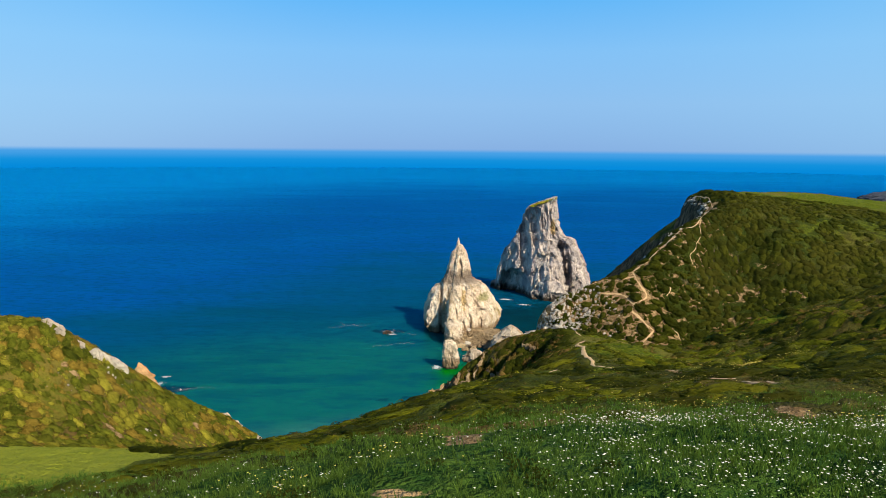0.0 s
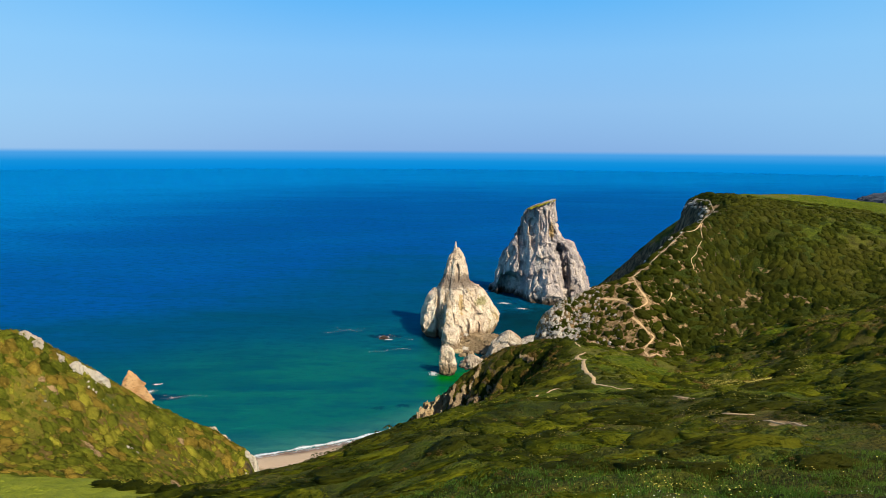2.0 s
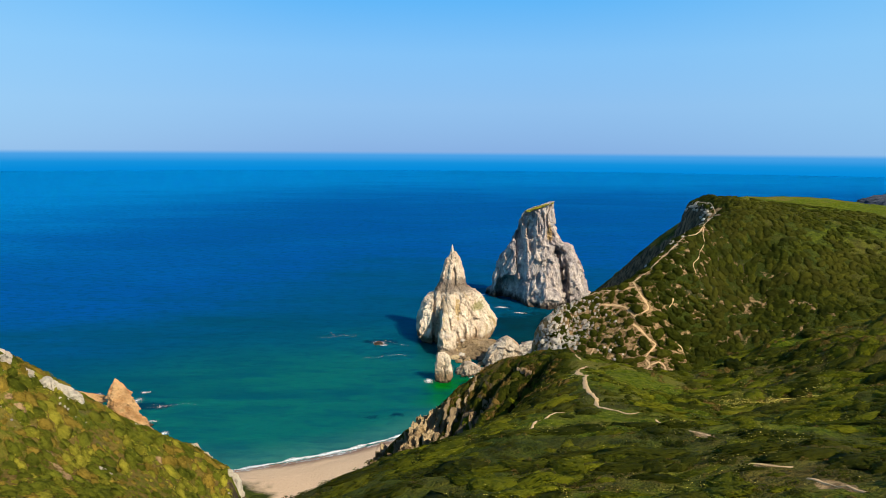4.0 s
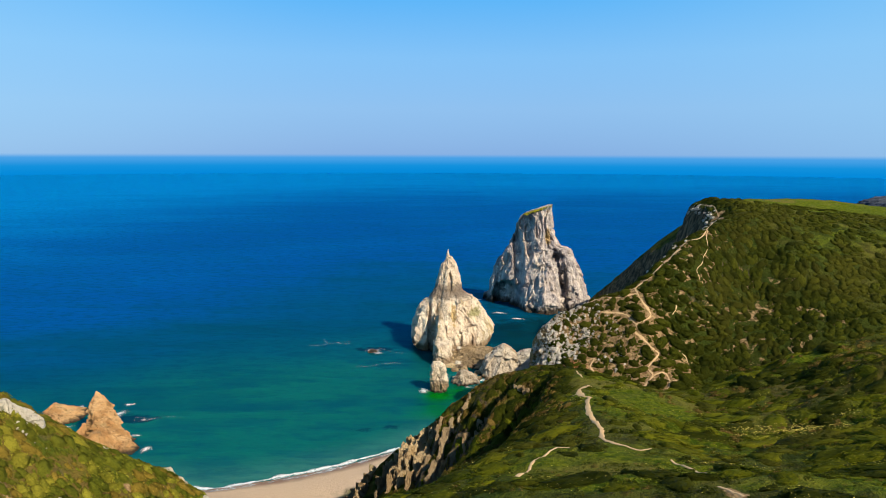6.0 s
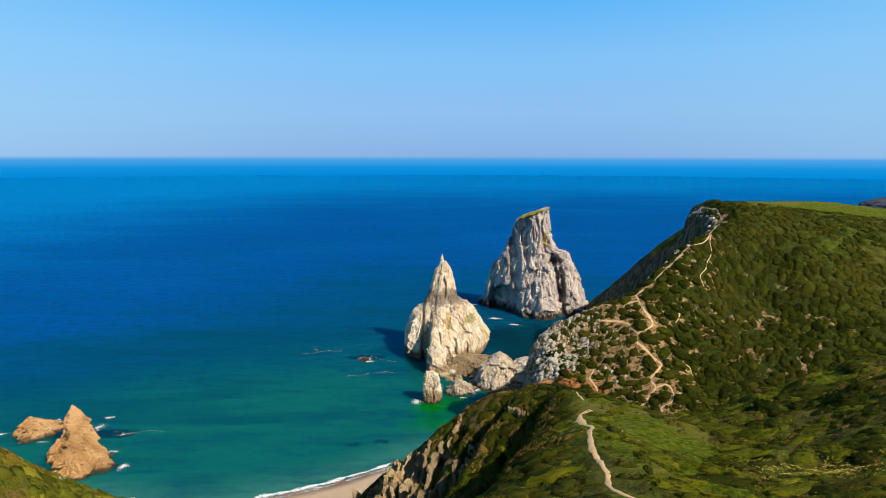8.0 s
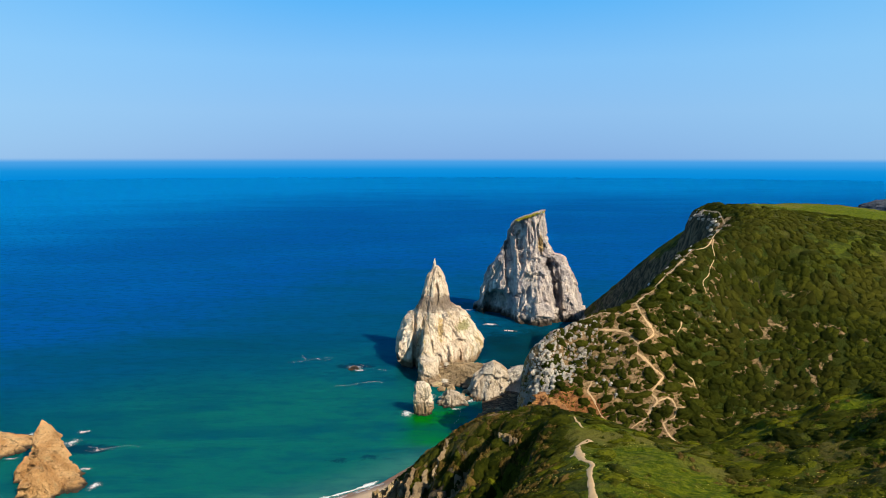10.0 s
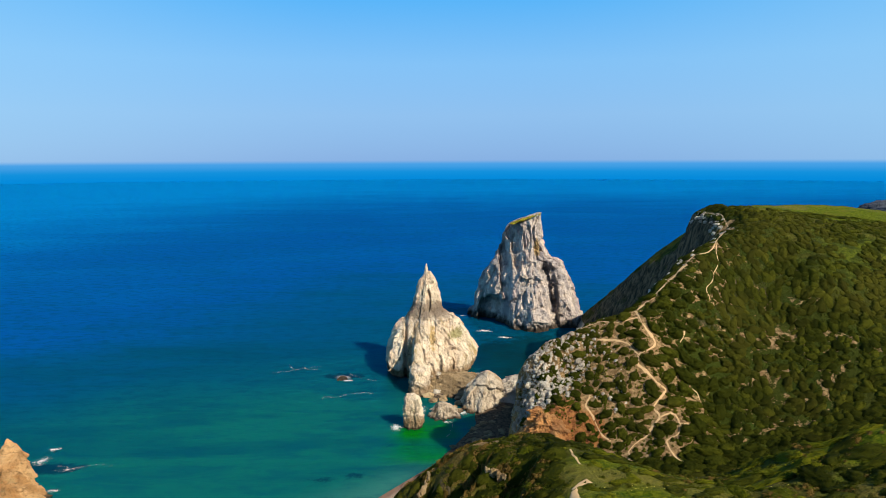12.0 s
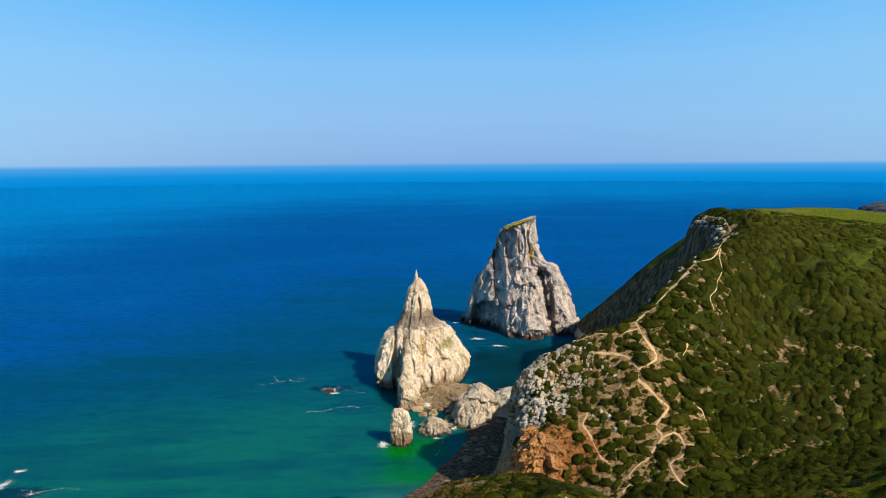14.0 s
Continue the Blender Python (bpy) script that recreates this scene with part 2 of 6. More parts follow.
    # brown shingle, darkened to paint the headland's shadow into the cove floor
    shingle_shade = m.mix(m.ramp(m.noise(1.8, 6, 0.7), 0.36, 0.64), (0.045, 0.032, 0.024), (0.20, 0.135, 0.09))
    sand = m.mix(m.ramp(m.math("ADD", m.attr("shingle_shade"), m.math("MULTIPLY", m.math("SUBTRACT", m.noise(7, 5, 0.65), 0.5), 0.8)), 0.2, 0.5), sand, shingle_shade)
    c = m.mix(m.ramp(z, 6.0, 7.2, 1.0, 0.0), c, sand)
    m.bump(m.math("ADD", m.math("MULTIPLY", tuft, 1.0), m.math("MULTIPLY", grain, 0.35)), 1.2, 1.0)
    return m.done(c)


def sea_material():
    m = Nodes("sea_water", 0.3, 0.0)
    far, shoal, weed_shade = m.attr("tone", "Red"), m.attr("tone", "Green"), m.attr("tone", "Blue")
    drift = m.noise(150, 4, 0.55, m.place((0.4, 1, 1)), 0.6)
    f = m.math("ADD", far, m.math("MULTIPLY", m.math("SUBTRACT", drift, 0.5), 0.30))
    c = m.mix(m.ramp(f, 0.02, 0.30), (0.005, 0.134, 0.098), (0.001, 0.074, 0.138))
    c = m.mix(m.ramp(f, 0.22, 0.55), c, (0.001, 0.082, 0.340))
    # the haze's brightening of the distant sea is painted into its colour
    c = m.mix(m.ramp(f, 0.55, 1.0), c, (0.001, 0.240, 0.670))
    c = m.mix(m.math("MULTIPLY", shoal, 0.85), c, (0.050, 0.220, 0.165))
    # dark weed on the bed, and the headland's shadow painted on the cove water
    c = m.mix(m.ramp(m.math("ADD", weed_shade, m.math("MULTIPLY", m.math("SUBTRACT", m.noise(7, 5, 0.7), 0.5), 1.6)), 0.5, 0.85, 0.0, 0.9), c, (0.002, 0.018, 0.021))
    c = m.mix(m.attr("green"), c, (0.002, 0.175, 0.002))
    swell = m.noise(42, 3, 0.5, m.place((0.3, 1, 1)), 0.9)
    c = m.mix(m.math("MULTIPLY", m.ramp(swell, 0.48, 0.66, 0.0, 0.50), m.ramp(far, 0.3, 0.7, 1.0, 0.2)), c, (0.001, 0.060, 0.085))
    band = m.noise(15, 4, 0.6, m.place((0.28, 1, 1)), 0.7)
    c = m.mix(m.math("MULTIPLY", m.ramp(band, 0.48, 0.64, 0.0, 0.40), m.ramp(far, 0.25, 0.7, 1.0, 0.25)), c, (0.001, 0.055, 0.090))
    chop = m.noise(5.0, 6, 0.65, m.place((0.45, 1, 1)))
    c = m.mix(m.math("MULTIPLY", m.ramp(chop, 0.46, 0.64, 0.0, 0.52), m.ramp(far, 0.03, 0.25, 0.4, 1.0)), c, (0.001, 0.04, 0.08))
    m.bump(m.math("ADD", m.math("MULTIPLY", m.math("ADD", swell, band), 1.6), chop), 0.9, 0.7)
    m.shader.subsurface_method = "BURLEY"
    m.shader.inputs["Subsurface Weight"].default_value = 1.0
    m.shader.inputs["Subsurface Scale"].default_value = 9.0
    m.shader.inputs["Subsurface Radius"].default_value = (0.5, 0.8, 1.0)
    gloss = m.n.new("ShaderNodeBsdfGlossy")
    gloss.inputs["Roughness"].default_value = 0.30
    gloss.inputs["Color"].default_value = (0.006, 0.16, 0.26, 1)
    both = m.n.new("ShaderNodeMixShader")
    both.inputs[0].default_value = 0.34
    m.l.new(m.shader.outputs[0], both.inputs[1])
    m.l.new(gloss.outputs[0], both.inputs[2])
    m.l.new(both.outputs[0], m.n["Material Output"].inputs["Surface"])
    return m.done(c)


def leaf_material(name, dark, light, flower=None, share=0.0):
    m = Nodes(name, 0.8, 0.04)
    c = m.mix(m.ramp(m.noise(2.6, 4, 0.65), 0.36, 0.66), dark, light)
    c = m.mix(0.55, c, m.mix(m.island(), tuple(0.7 * v for v in dark), tuple(1.35 * v for v in light)))
    c = m.mix(m.ramp(m.noise(0.45, 5, 0.75), 0.45, 0.66, 0.0, 0.6), c, tuple(0.7 * v for v in dark))
    c = m.mix(m.ramp(m.noise(30, 3), 0.45, 0.65, 0.0, 0.5), c, tuple(0.6 * a + 0.4 * b for a, b in zip(light, (0.12, 0.09, 0.02))))
    m.bump(m.noise(0.40, 6, 0.75), 0.5, 1.0)
    thin = m.n.new("ShaderNodeBsdfTranslucent")
    both = m.n.new("ShaderNodeMixShader")
    both.inputs[0].default_value = 0.35
    m.put(thin.inputs["Color"], m.mix(0.6, c, (0.16, 0.20, 0.02)))
    m.l.new(m.shader.outputs[0], both.inputs[1])
    m.l.new(thin.outputs[0], both.inputs[2])
    m.l.new(both.outputs[0], m.n["Material Output"].inputs["Surface"])
    return m.done(c)


def plain(name, a, b, size, rough=0.8, depth=0.05):
    m = Nodes(name, rough, 0.25)
    m.bump(m.noise(size * 0.5, 5, 0.65), depth)
    return m.done(m.mix(m.noise(size, 5, 0.6), a, b))


def foam_material():
    """White water, torn into lace towards its edge."""
    m = Nodes("sea_foam", 0.7, 0.2)
    lace = m.math("ADD", m.noise(1.7, 6, 0.72, None, 1.6), m.math("MULTIPLY", m.noise(0.5, 4, 0.7), 0.35))
    lace = m.math("ADD", lace, m.math("MULTIPLY", m.attr("core"), 0.42))
    clear = m.n.new("ShaderNodeBsdfTransparent")
    both = m.n.new("ShaderNodeMixShader")
    m.put(both.inputs[0], m.ramp(lace, 0.86, 1.12, 0.0, 0.9))
    m.l.new(clear.outputs[0], both.inputs[1])
    m.l.new(m.shader.outputs[0], both.inputs[2])
    m.l.new(both.outputs[0], m.n["Material Output"].inputs["Surface"])
    return m.done(m.mix(m.noise(1.5, 5), (0.62, 0.72, 0.74), (0.86, 0.88, 0.88)))


MAT_GROUND = ground_material()
MAT_SEA = sea_material()
MAT_SCRUB = leaf_material("dark_scrub_leaves", (0.011, 0.018, 0.002), (0.060, 0.067, 0.006))
MAT_BUSH = leaf_material("green_bush_leaves", (0.018, 0.029, 0.003), (0.100, 0.104, 0.009))
MAT_MAT = leaf_material("bright_heath_leaves", (0.042, 0.062, 0.003), (0.235, 0.235, 0.012))
MAT_DRY = leaf_material("dry_scrub_twigs", (0.100, 0.062, 0.016), (0.270, 0.170, 0.046))
MAT_HILL = leaf_material("olive_scrub_leaves", (0.140, 0.146, 0.014), (0.480, 0.415, 0.045))
MAT_HILL_DARK = leaf_material("deep_olive_leaves", (0.050, 0.066, 0.007), (0.230, 0.236, 0.022))
MAT_HILL_DRY = leaf_material("dry_olive_twigs", (0.190, 0.135, 0.020), (0.450, 0.300, 0.046))
MAT_GRASS = leaf_material("grass_blades", (0.050, 0.150, 0.022), (0.210, 0.350, 0.050))
MAT_PATH = plain("trodden_earth", (0.46, 0.28, 0.135), (0.66, 0.45, 0.25), 1.6, 0.95)
MAT_FOAM = foam_material()
MAT_WHITE = plain("white_petals", (0.62, 0.58, 0.38), (0.78, 0.76, 0.64), 0.2)
MAT_YELLOW = plain("yellow_petals", (0.55, 0.44, 0.04), (0.72, 0.60, 0.14), 0.2)


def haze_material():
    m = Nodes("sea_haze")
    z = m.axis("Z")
    # haze painted as a glow: sea blue low down, paler towards the top
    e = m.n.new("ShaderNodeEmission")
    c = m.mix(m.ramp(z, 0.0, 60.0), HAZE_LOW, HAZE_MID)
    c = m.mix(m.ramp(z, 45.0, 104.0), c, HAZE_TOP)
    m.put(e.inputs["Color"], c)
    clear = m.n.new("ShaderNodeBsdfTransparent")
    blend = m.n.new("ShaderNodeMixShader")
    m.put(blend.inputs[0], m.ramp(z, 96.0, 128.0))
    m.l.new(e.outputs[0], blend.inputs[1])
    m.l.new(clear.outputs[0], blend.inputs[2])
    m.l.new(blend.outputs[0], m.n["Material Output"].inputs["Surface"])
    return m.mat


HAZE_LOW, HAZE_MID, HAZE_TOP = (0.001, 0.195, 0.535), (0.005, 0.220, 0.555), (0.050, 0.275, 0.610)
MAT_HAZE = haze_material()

# ---------- smooth noise, for shapes ----------
_rng = np.random.RandomState(7)
_perm = np.concatenate([_rng.permutation(512)] * 3)
_grad = _rng.normal(size=(512, 3))
_grad /= np.linalg.norm(_grad, axis=1)[:, None]


def pnoise(p):
    """Gradient noise, about -0.7 to 0.7, at the rows of p."""
    p = np.asarray(p, float)
    i = np.floor(p).astype(int)
    f = p - i
    u = f * f * f * (f * (f * 6 - 15) + 10)
    i &= 511
    out = 0.0
    for dx in (0, 1):
        for dy in (0, 1):
            for dz in (0, 1):
                h = _perm[_perm[_perm[i[:, 0] + dx] + i[:, 1] + dy] + i[:, 2] + dz]
                d = (_grad[h] * (f - (dx, dy, dz))).sum(1)
                w = (u[:, 0] if dx else 1 - u[:, 0]) * (u[:, 1] if dy else 1 - u[:, 1]) * (u[:, 2] if dz else 1 - u[:, 2])
                out = out + w * d
    return out


def fnoise(p, octaves=4, gain=0.5):
    p = np.asarray(p, float)
    return sum(gain**k * pnoise(p * 2.03**k + 17.3 * k) for k in range(octaves))


def ridged(p, octaves=4, gain=0.55):
    p = np.asarray(p, float)
    return sum(gain**k * (0.35 - np.abs(pnoise(p * 2.07**k + 9.1 * k))) for k in range(octaves))


def flat3(x, y, s, z=0.0):
    return np.stack([x / s, y / s, np.full_like(x, z)], 1)


# ---------- the lie of the land: crests, edges, gullies and shores, as bends of (x, y, z) ----------
NEAR_SPUR = [(0, -80, 134), (0, -20, 130), (1, 24, 126.5), (1, 50, 117.5), (8, 80, 108.5), (20, 100, 103.5), (24, 125, 95),
             (24, 157, 89), (29, 190, 82.5), (30.5, 210, 80.0), (26.5, 229, 74.6), (20, 243, 67)]
SPUR_TIP = [(17, 254, 53), (15, 268, 33), (14, 285, 10)]
SPUR_EDGE = [(-12, 40, 118.6), (-13, 60, 110.6), (-14, 70, 107.0), (-12.5, 80, 105.4), (-6, 110, 96.8), (4, 145, 85.8), (8, 172, 77), (12, 195, 71)]
SPUR_SHOULDER = [(-13, 84, 103.8), (-15.5, 92, 100.2), (-19, 104, 94.8), (-17, 114, 91)]
TOOTH_RIB = [(15, 228, 73.6), (10.5, 226, 73.0), (5, 223, 69.5), (-0.4, 223, 65.5), (-4, 224, 60.5), (-13, 227, 51), (-18.5, 234, 45), (-30, 243, 28), (-38, 252, 7)]
FIELD = [(-13, 38, 119.6), (-35, 80, 100), (-56, 119, 82), (-100, 115, 85), (-160, 100, 95)]
NEAR_LEFT = [(-45, 30, 117), (-90, 30, 114), (-160, 20, 118)]
RAVINE = [(-29, 112, 81), (-36, 150, 58), (-42, 185, 36), (-46, 220, 16), (-52, 262, 5)]
HOLLOW = [(-62, 146, 66), (-90, 150, 68), (-130, 150, 80)]
LEFT_CREST = [(-189, 182, 93.4), (-142, 185, 90.6), (-113.7, 187, 86.9), (-107, 188, 82.0), (-103.5, 189.5, 77.4), (-98.6, 191, 74.4), (-89, 201, 63.6), (-74, 212, 51), (-64, 208, 45.5)]
LEFT_FACE = [(-101, 178, 74), (-92, 167, 66), (-78, 193, 54), (-66, 195, 44)]
LEFT_FOOT = [(-56, 205, 30), (-54, 222, 14), (-62, 238, 7)]
LEFT_BACK = [(-85, 244, 18), (-115, 252, 26), (-150, 255, 38), (-200, 250, 50)]
SAND = [(-150, 305, 4), (-100, 288, 4), (-60, 292, 4), (-28, 312, 4), (0, 340, 4), (24, 378, 3.0), (33, 405, 1.9), (40, 430, 1.5), (48, 448, 1.9)]
SHORE = [(-190, 321, 0), (-150, 318, 0), (-101, 302, 0), (-72, 312, 0), (-46, 325, 0), (-21, 343, 0), (6, 380, 0), (17, 404, 0), (27, 425, 0.1)]
SHALLOWS = [(-240, 350, -7), (-150, 350, -6), (-60, 365, -6), (-10, 400, -5), (6, 430, -4), (8, 470, -5), (40, 490, -5), (60, 470, -3)]
DEEP = [(-260, 480, -9), (-60, 620, -10), (30, 620, -9), (90, 560, -8), (112, 640, -9), (110, 720, -10)]
SADDLE = [(40, 118, 97), (48, 150, 87.5), (54, 193, 80), (62, 222, 68), (74, 258, 45), (84, 295, 31), (70, 314, 26), (50, 320, 15), (32, 340, 5)]
RIGHT_NEAR = [(30, 20, 127), (33, 70, 113), (50, 112, 101), (70, 150, 92), (88, 166, 96.5), (140, 160, 112)]
RIGHT_FAR = [(70, 0, 131), (120, 60, 128), (200, 80, 132)]
RIGHT_CREST = [(72, 206, 81), (78, 196, 85), (90, 199, 89), (98, 199, 91), (130, 205, 100), (170, 215, 109), (240, 225, 118)]
RIGHT_BACK = [(86, 236, 62), (110, 246, 66), (150, 262, 74), (200, 270, 84)]
VALLEY = [(112, 292, 34), (150, 300, 44), (210, 312, 62)]
HEAD_FOOT = [(44, 333, 12), (50.5, 345, 35), (66, 349, 41), (85, 331, 36), (96, 326, 38), (112, 330, 34), (133, 334, 40), (154, 338, 50), (190, 345, 62), (240, 350, 74)]
HEAD_SLOPE = [(60, 364, 46), (90, 357, 57), (118, 361, 54), (149, 383, 71.5), (173, 384, 84.5), (174, 366, 69)]
HEAD_CREST = [(42, 374, 40), (50, 372, 52), (56, 372, 57.5), (71, 384, 59), (91, 386, 66.5), (100, 389, 73), (122, 406, 86.5), (148, 424, 98), (155, 431, 99)]
HEAD_EDGE = [(153, 450, 99.5), (157, 480, 99.5), (161, 502, 99)]
HEAD_TOP = [(180, 408, 96.6), (230, 420, 96.6), (300, 440, 94)]
HEAD_FLAT = [(178, 470, 101.8), (205, 545, 100.6), (270, 590, 96.6), (340, 590, 91), (430, 600, 85)]
HEAD_MID = [(240, 500, 97.5), (330, 520, 92), (440, 540, 85)]
HEAD_BACK = [(220, 680, 15), (330, 720, 15), (450, 740, 15)]
WEST_FOOT = [(36, 372, 5), (40, 390, 4), (58, 404, 3), (84, 415, 0), (106, 432, -2), (122, 460, -3), (128, 510, -4), (122, 560, -5), (114, 610, -6)]
OUTER_RIDGE = [(151, 555, 60), (141, 612, 32), (128, 655, 4), (124, 675, -5)]
OUTER_BACK = [(180, 640, 20), (160, 690, -5)]


def along(line, step=9.0):
    """Points along a bent line, about step apart."""
    line, out = np.array(line, float), []
    for a, b in zip(line[:-1], line[1:]):
        n = max(1, int(np.linalg.norm((b - a)[:2]) / step))
        out += [a + (b - a) * k / n for k in range(n)]
    return np.array(out + [line[-1]])


LAND = np.concatenate([along(line) for line in (
    NEAR_SPUR, SPUR_TIP, SPUR_EDGE, SPUR_SHOULDER, TOOTH_RIB, FIELD, NEAR_LEFT, RAVINE, HOLLOW, LEFT_CREST, LEFT_FACE, LEFT_FOOT, LEFT_BACK, SAND, SHORE,
    SHALLOWS, DEEP, SADDLE, RIGHT_NEAR, RIGHT_FAR, RIGHT_CREST, RIGHT_BACK, VALLEY, HEAD_FOOT, HEAD_SLOPE, HEAD_CREST, HEAD_EDGE, HEAD_TOP,
    HEAD_FLAT, HEAD_MID, HEAD_BACK, WEST_FOOT, OUTER_RIDGE, OUTER_BACK)])


def _spread(a, b):
    return np.sqrt(((a[:, None, :2] - b[None, :, :2]) ** 2).sum(-1) + 4.0)


_k = _spread(LAND, LAND) - 0.6 * np.eye(len(LAND))
_k = np.block([[_k, np.ones((len(LAND), 1))], [np.ones((1, len(LAND))), np.zeros((1, 1))]])
_weights = np.linalg.solve(_k, np.r_[LAND[:, 2], 0.0])


def lie(x, y):
    """The smooth height of the land."""
    p, out = np.stack([x, y], 1), []
    for k in range(0, len(p), 20000):
        out.append(_spread(p[k:k + 20000], LAND) @ _weights[:-1] + _weights[-1])
    return np.concatenate(out) if out else np.zeros(0)

# ---------- making meshes ----------
def mesh_of(name, verts, faces, material, smooth=True):
    """A mesh object from arrays of places and of triangles or quads."""
    verts, faces = np.asarray(verts, np.float32), np.asarray(faces, np.int32)
    me = bpy.data.meshes.new(name)
    me.vertices.add(len(verts))
    me.vertices.foreach_set("co", verts.ravel())
    n, k = faces.shape
    me.loops.add(n * k)
    me.loops.foreach_set("vertex_index", faces.ravel())
    me.polygons.add(n)
    me.polygons.foreach_set("loop_start", np.arange(0, n * k, k, dtype=np.int32))
    me.polygons.foreach_set("use_smooth", np.full(n, smooth))
    me.update(calc_edges=True)
    me.validate()
    me.materials.append(material)
    return new(name, me)


def grid_faces(ny, nx):
    i = np.arange(nx * ny).reshape(ny, nx)
    return np.stack([i[:-1, :-1], i[:-1, 1:], i[1:, 1:], i[1:, :-1]], -1).reshape(-1, 4)


def colour_attr(ob, name, rgb):
    a = ob.data.attributes.new(name, "FLOAT_COLOR", "POINT")
    a.data.foreach_set("color", np.concatenate([rgb, np.ones((len(rgb), 1))], 1).astype(np.float32).ravel())


def smooth01(v, a, b):
    t = np.clip((v - a) / (b - a), 0, 1)
    return t * t * (3 - 2 * t)


def blob(x, y, cx, cy, rx, ry):
    """1 in the middle of an oval, 0 outside."""
    return np.clip(1.35 - np.hypot((x - cx) / rx, (y - cy) / ry), 0, 1)


# ---------- the ground ----------
def steps(*stretches):
    return np.concatenate([np.arange(a, b, s) for a, b, s in stretches])


XS = steps((-330, -230, 10), (-230, -130, 3), (-130, 182, 1.1), (182, 480, 4), (480, 520, 20))
YS = steps((-260, -80, 12), (-80, 10, 4), (10, 120, 0.8), (120, 440, 1.15), (440, 780, 3))


def relief(x, y, base):
    """Hummocks on the turf."""
    spur = smooth01(-y, -265, -235) * smooth01(x, -45, -15)
    away = smooth01(np.abs(x - np.interp(y, (60, 78, 97, 136, 170, 190, 210), (22.5, 22, 23.7, 22, 26, 28, 31))), 1.5, 7.0)
    spur = spur * (0.4 + 0.6 * away)
    edge = 1 - 0.9 * np.exp(-((x + 13.5) / 6.0) ** 2) * smooth01(y, 44, 54) * smooth01(-y, -112, -100)
    return edge * ((0.9 + 0.7 * spur) * fnoise(flat3(x, y, 20.0), 3) + (0.3 + 0.45 * away + 0.25 * spur) * fnoise(flat3(x, y * 1.3, 5.5, 3.3), 3) + 0.5 * np.abs(fnoise(flat3(x, y, 2.6, 7.3), 2)))


def scarp(x, y, line, deep, reach=8.0):
    """How far a gully is cut below a line: sheer just west of it, easing out over its reach."""
    line = np.array(line, float)
    best, side = np.full(len(x), 1e9), np.zeros(len(x))
    ends = np.ones(len(x))
    run = np.r_[0, np.cumsum(np.linalg.norm(np.diff(line, axis=0), axis=1))]
    for k, (a, b) in enumerate(zip(line[:-1], line[1:])):
        d = b - a
        t = np.clip(((x - a[0]) * d[0] + (y - a[1]) * d[1]) / (d @ d), 0, 1)
        ex, ey = x - a[0] - t * d[0], y - a[1] - t * d[1]
        far = np.hypot(ex, ey)
        m = far < best
        best[m], side[m] = far[m], np.sign(ex * abs(d[1]) - ey * d[0] * np.sign(d[1]))[m]
        u = (run[k] + t * (run[k + 1] - run[k])) / run[-1]
        ends[m] = np.clip(4.0 * np.minimum(u, 1 - u) + 0.15, 0, 1)[m]
    wob = 1 + 0.8 * fnoise(flat3(x, y, 5.0, 21.0), 3)
    west = np.where(side < 0, best, 0) * wob
    return deep * ends * (1 - np.exp(-west / 1.4)) * np.exp(-west / reach) * 1.5


SCARPS = [([(26, 208), (22.5, 202), (19.5, 194), (15, 184), (12, 174), (9, 160)], 9.0, 6.0), ([(18, 219), (15, 212.5), (9, 205.5), (4, 198.5), (0, 190), (-3, 180)], 9.0, 6.0), ([(3, 221), (1, 212), (-1.4, 205), (-4, 190)], 6.0, 4.0),
          ([(-3, 224), (-5.8, 213), (-9, 202)], 6.0, 4.0), ([(-11, 229), (-15, 221), (-18, 212)], 5.0, 4.0), ([(7, 224), (5.5, 216), (3, 208)], 4.0, 3.5)]
gx, gy = (a.ravel() for a in np.meshgrid(XS, YS))
gz = lie(gx, gy)
_shape = (len(YS), len(XS))
_dzy, _dzx = np.gradient(gz.reshape(_shape), YS, XS)
slope = np.hypot(_dzx, _dzy).ravel()
craggy = smooth01(slope, 0.95, 1.7) * smooth01(gz, 3, 9)
_cut = sum(scarp(gx, gy, *s) for s in SCARPS)
gz2 = gz - _cut + relief(gx, gy, gz) * smooth01(gz, 4, 12)
gz2 += 1.2 * smooth01(fnoise(flat3(gx, gy, 11.0, 41.0), 4), -0.1, 0.4) * smooth01(blob(gx, gy, 98, 176, 46, 38), 0.0, 0.5)
_p = np.stack([gx, gy, gz * 0.5], 1)
gz2 += craggy * 5.0 * ridged(_p / 13.0, 4)
jx = craggy * 3.0 * fnoise(_p / 9.0 + 40, 3)
jy = craggy * 3.0 * fnoise(_p / 9.0 + 80, 3)
ground = mesh_of("ground", np.stack([gx + jx, gy + jy, gz2], 1), grid_faces(*_shape), MAT_GROUND)
tagged(ground, "green scrub and turf on steep coastal hills above a cove", "ground", kind="structure")
GZ = gz2.reshape(_shape)


def height(x, y):
    """The ground's height, between its corners."""
    x, y = np.asarray(x, float), np.asarray(y, float)
    i, j = np.clip(np.searchsorted(XS, x) - 1, 0, len(XS) - 2), np.clip(np.searchsorted(YS, y) - 1, 0, len(YS) - 2)
    u, v = (x - XS[i]) / (XS[i + 1] - XS[i]), (y - YS[j]) / (YS[j + 1] - YS[j])
    return (GZ[j, i] * (1 - u) + GZ[j, i + 1] * u) * (1 - v) + (GZ[j + 1, i] * (1 - u) + GZ[j + 1, i + 1] * u) * v


_dzy, _dzx = np.gradient((gz - _cut).reshape(_shape), YS, XS)
SLOPE = np.hypot(_dzx, _dzy)


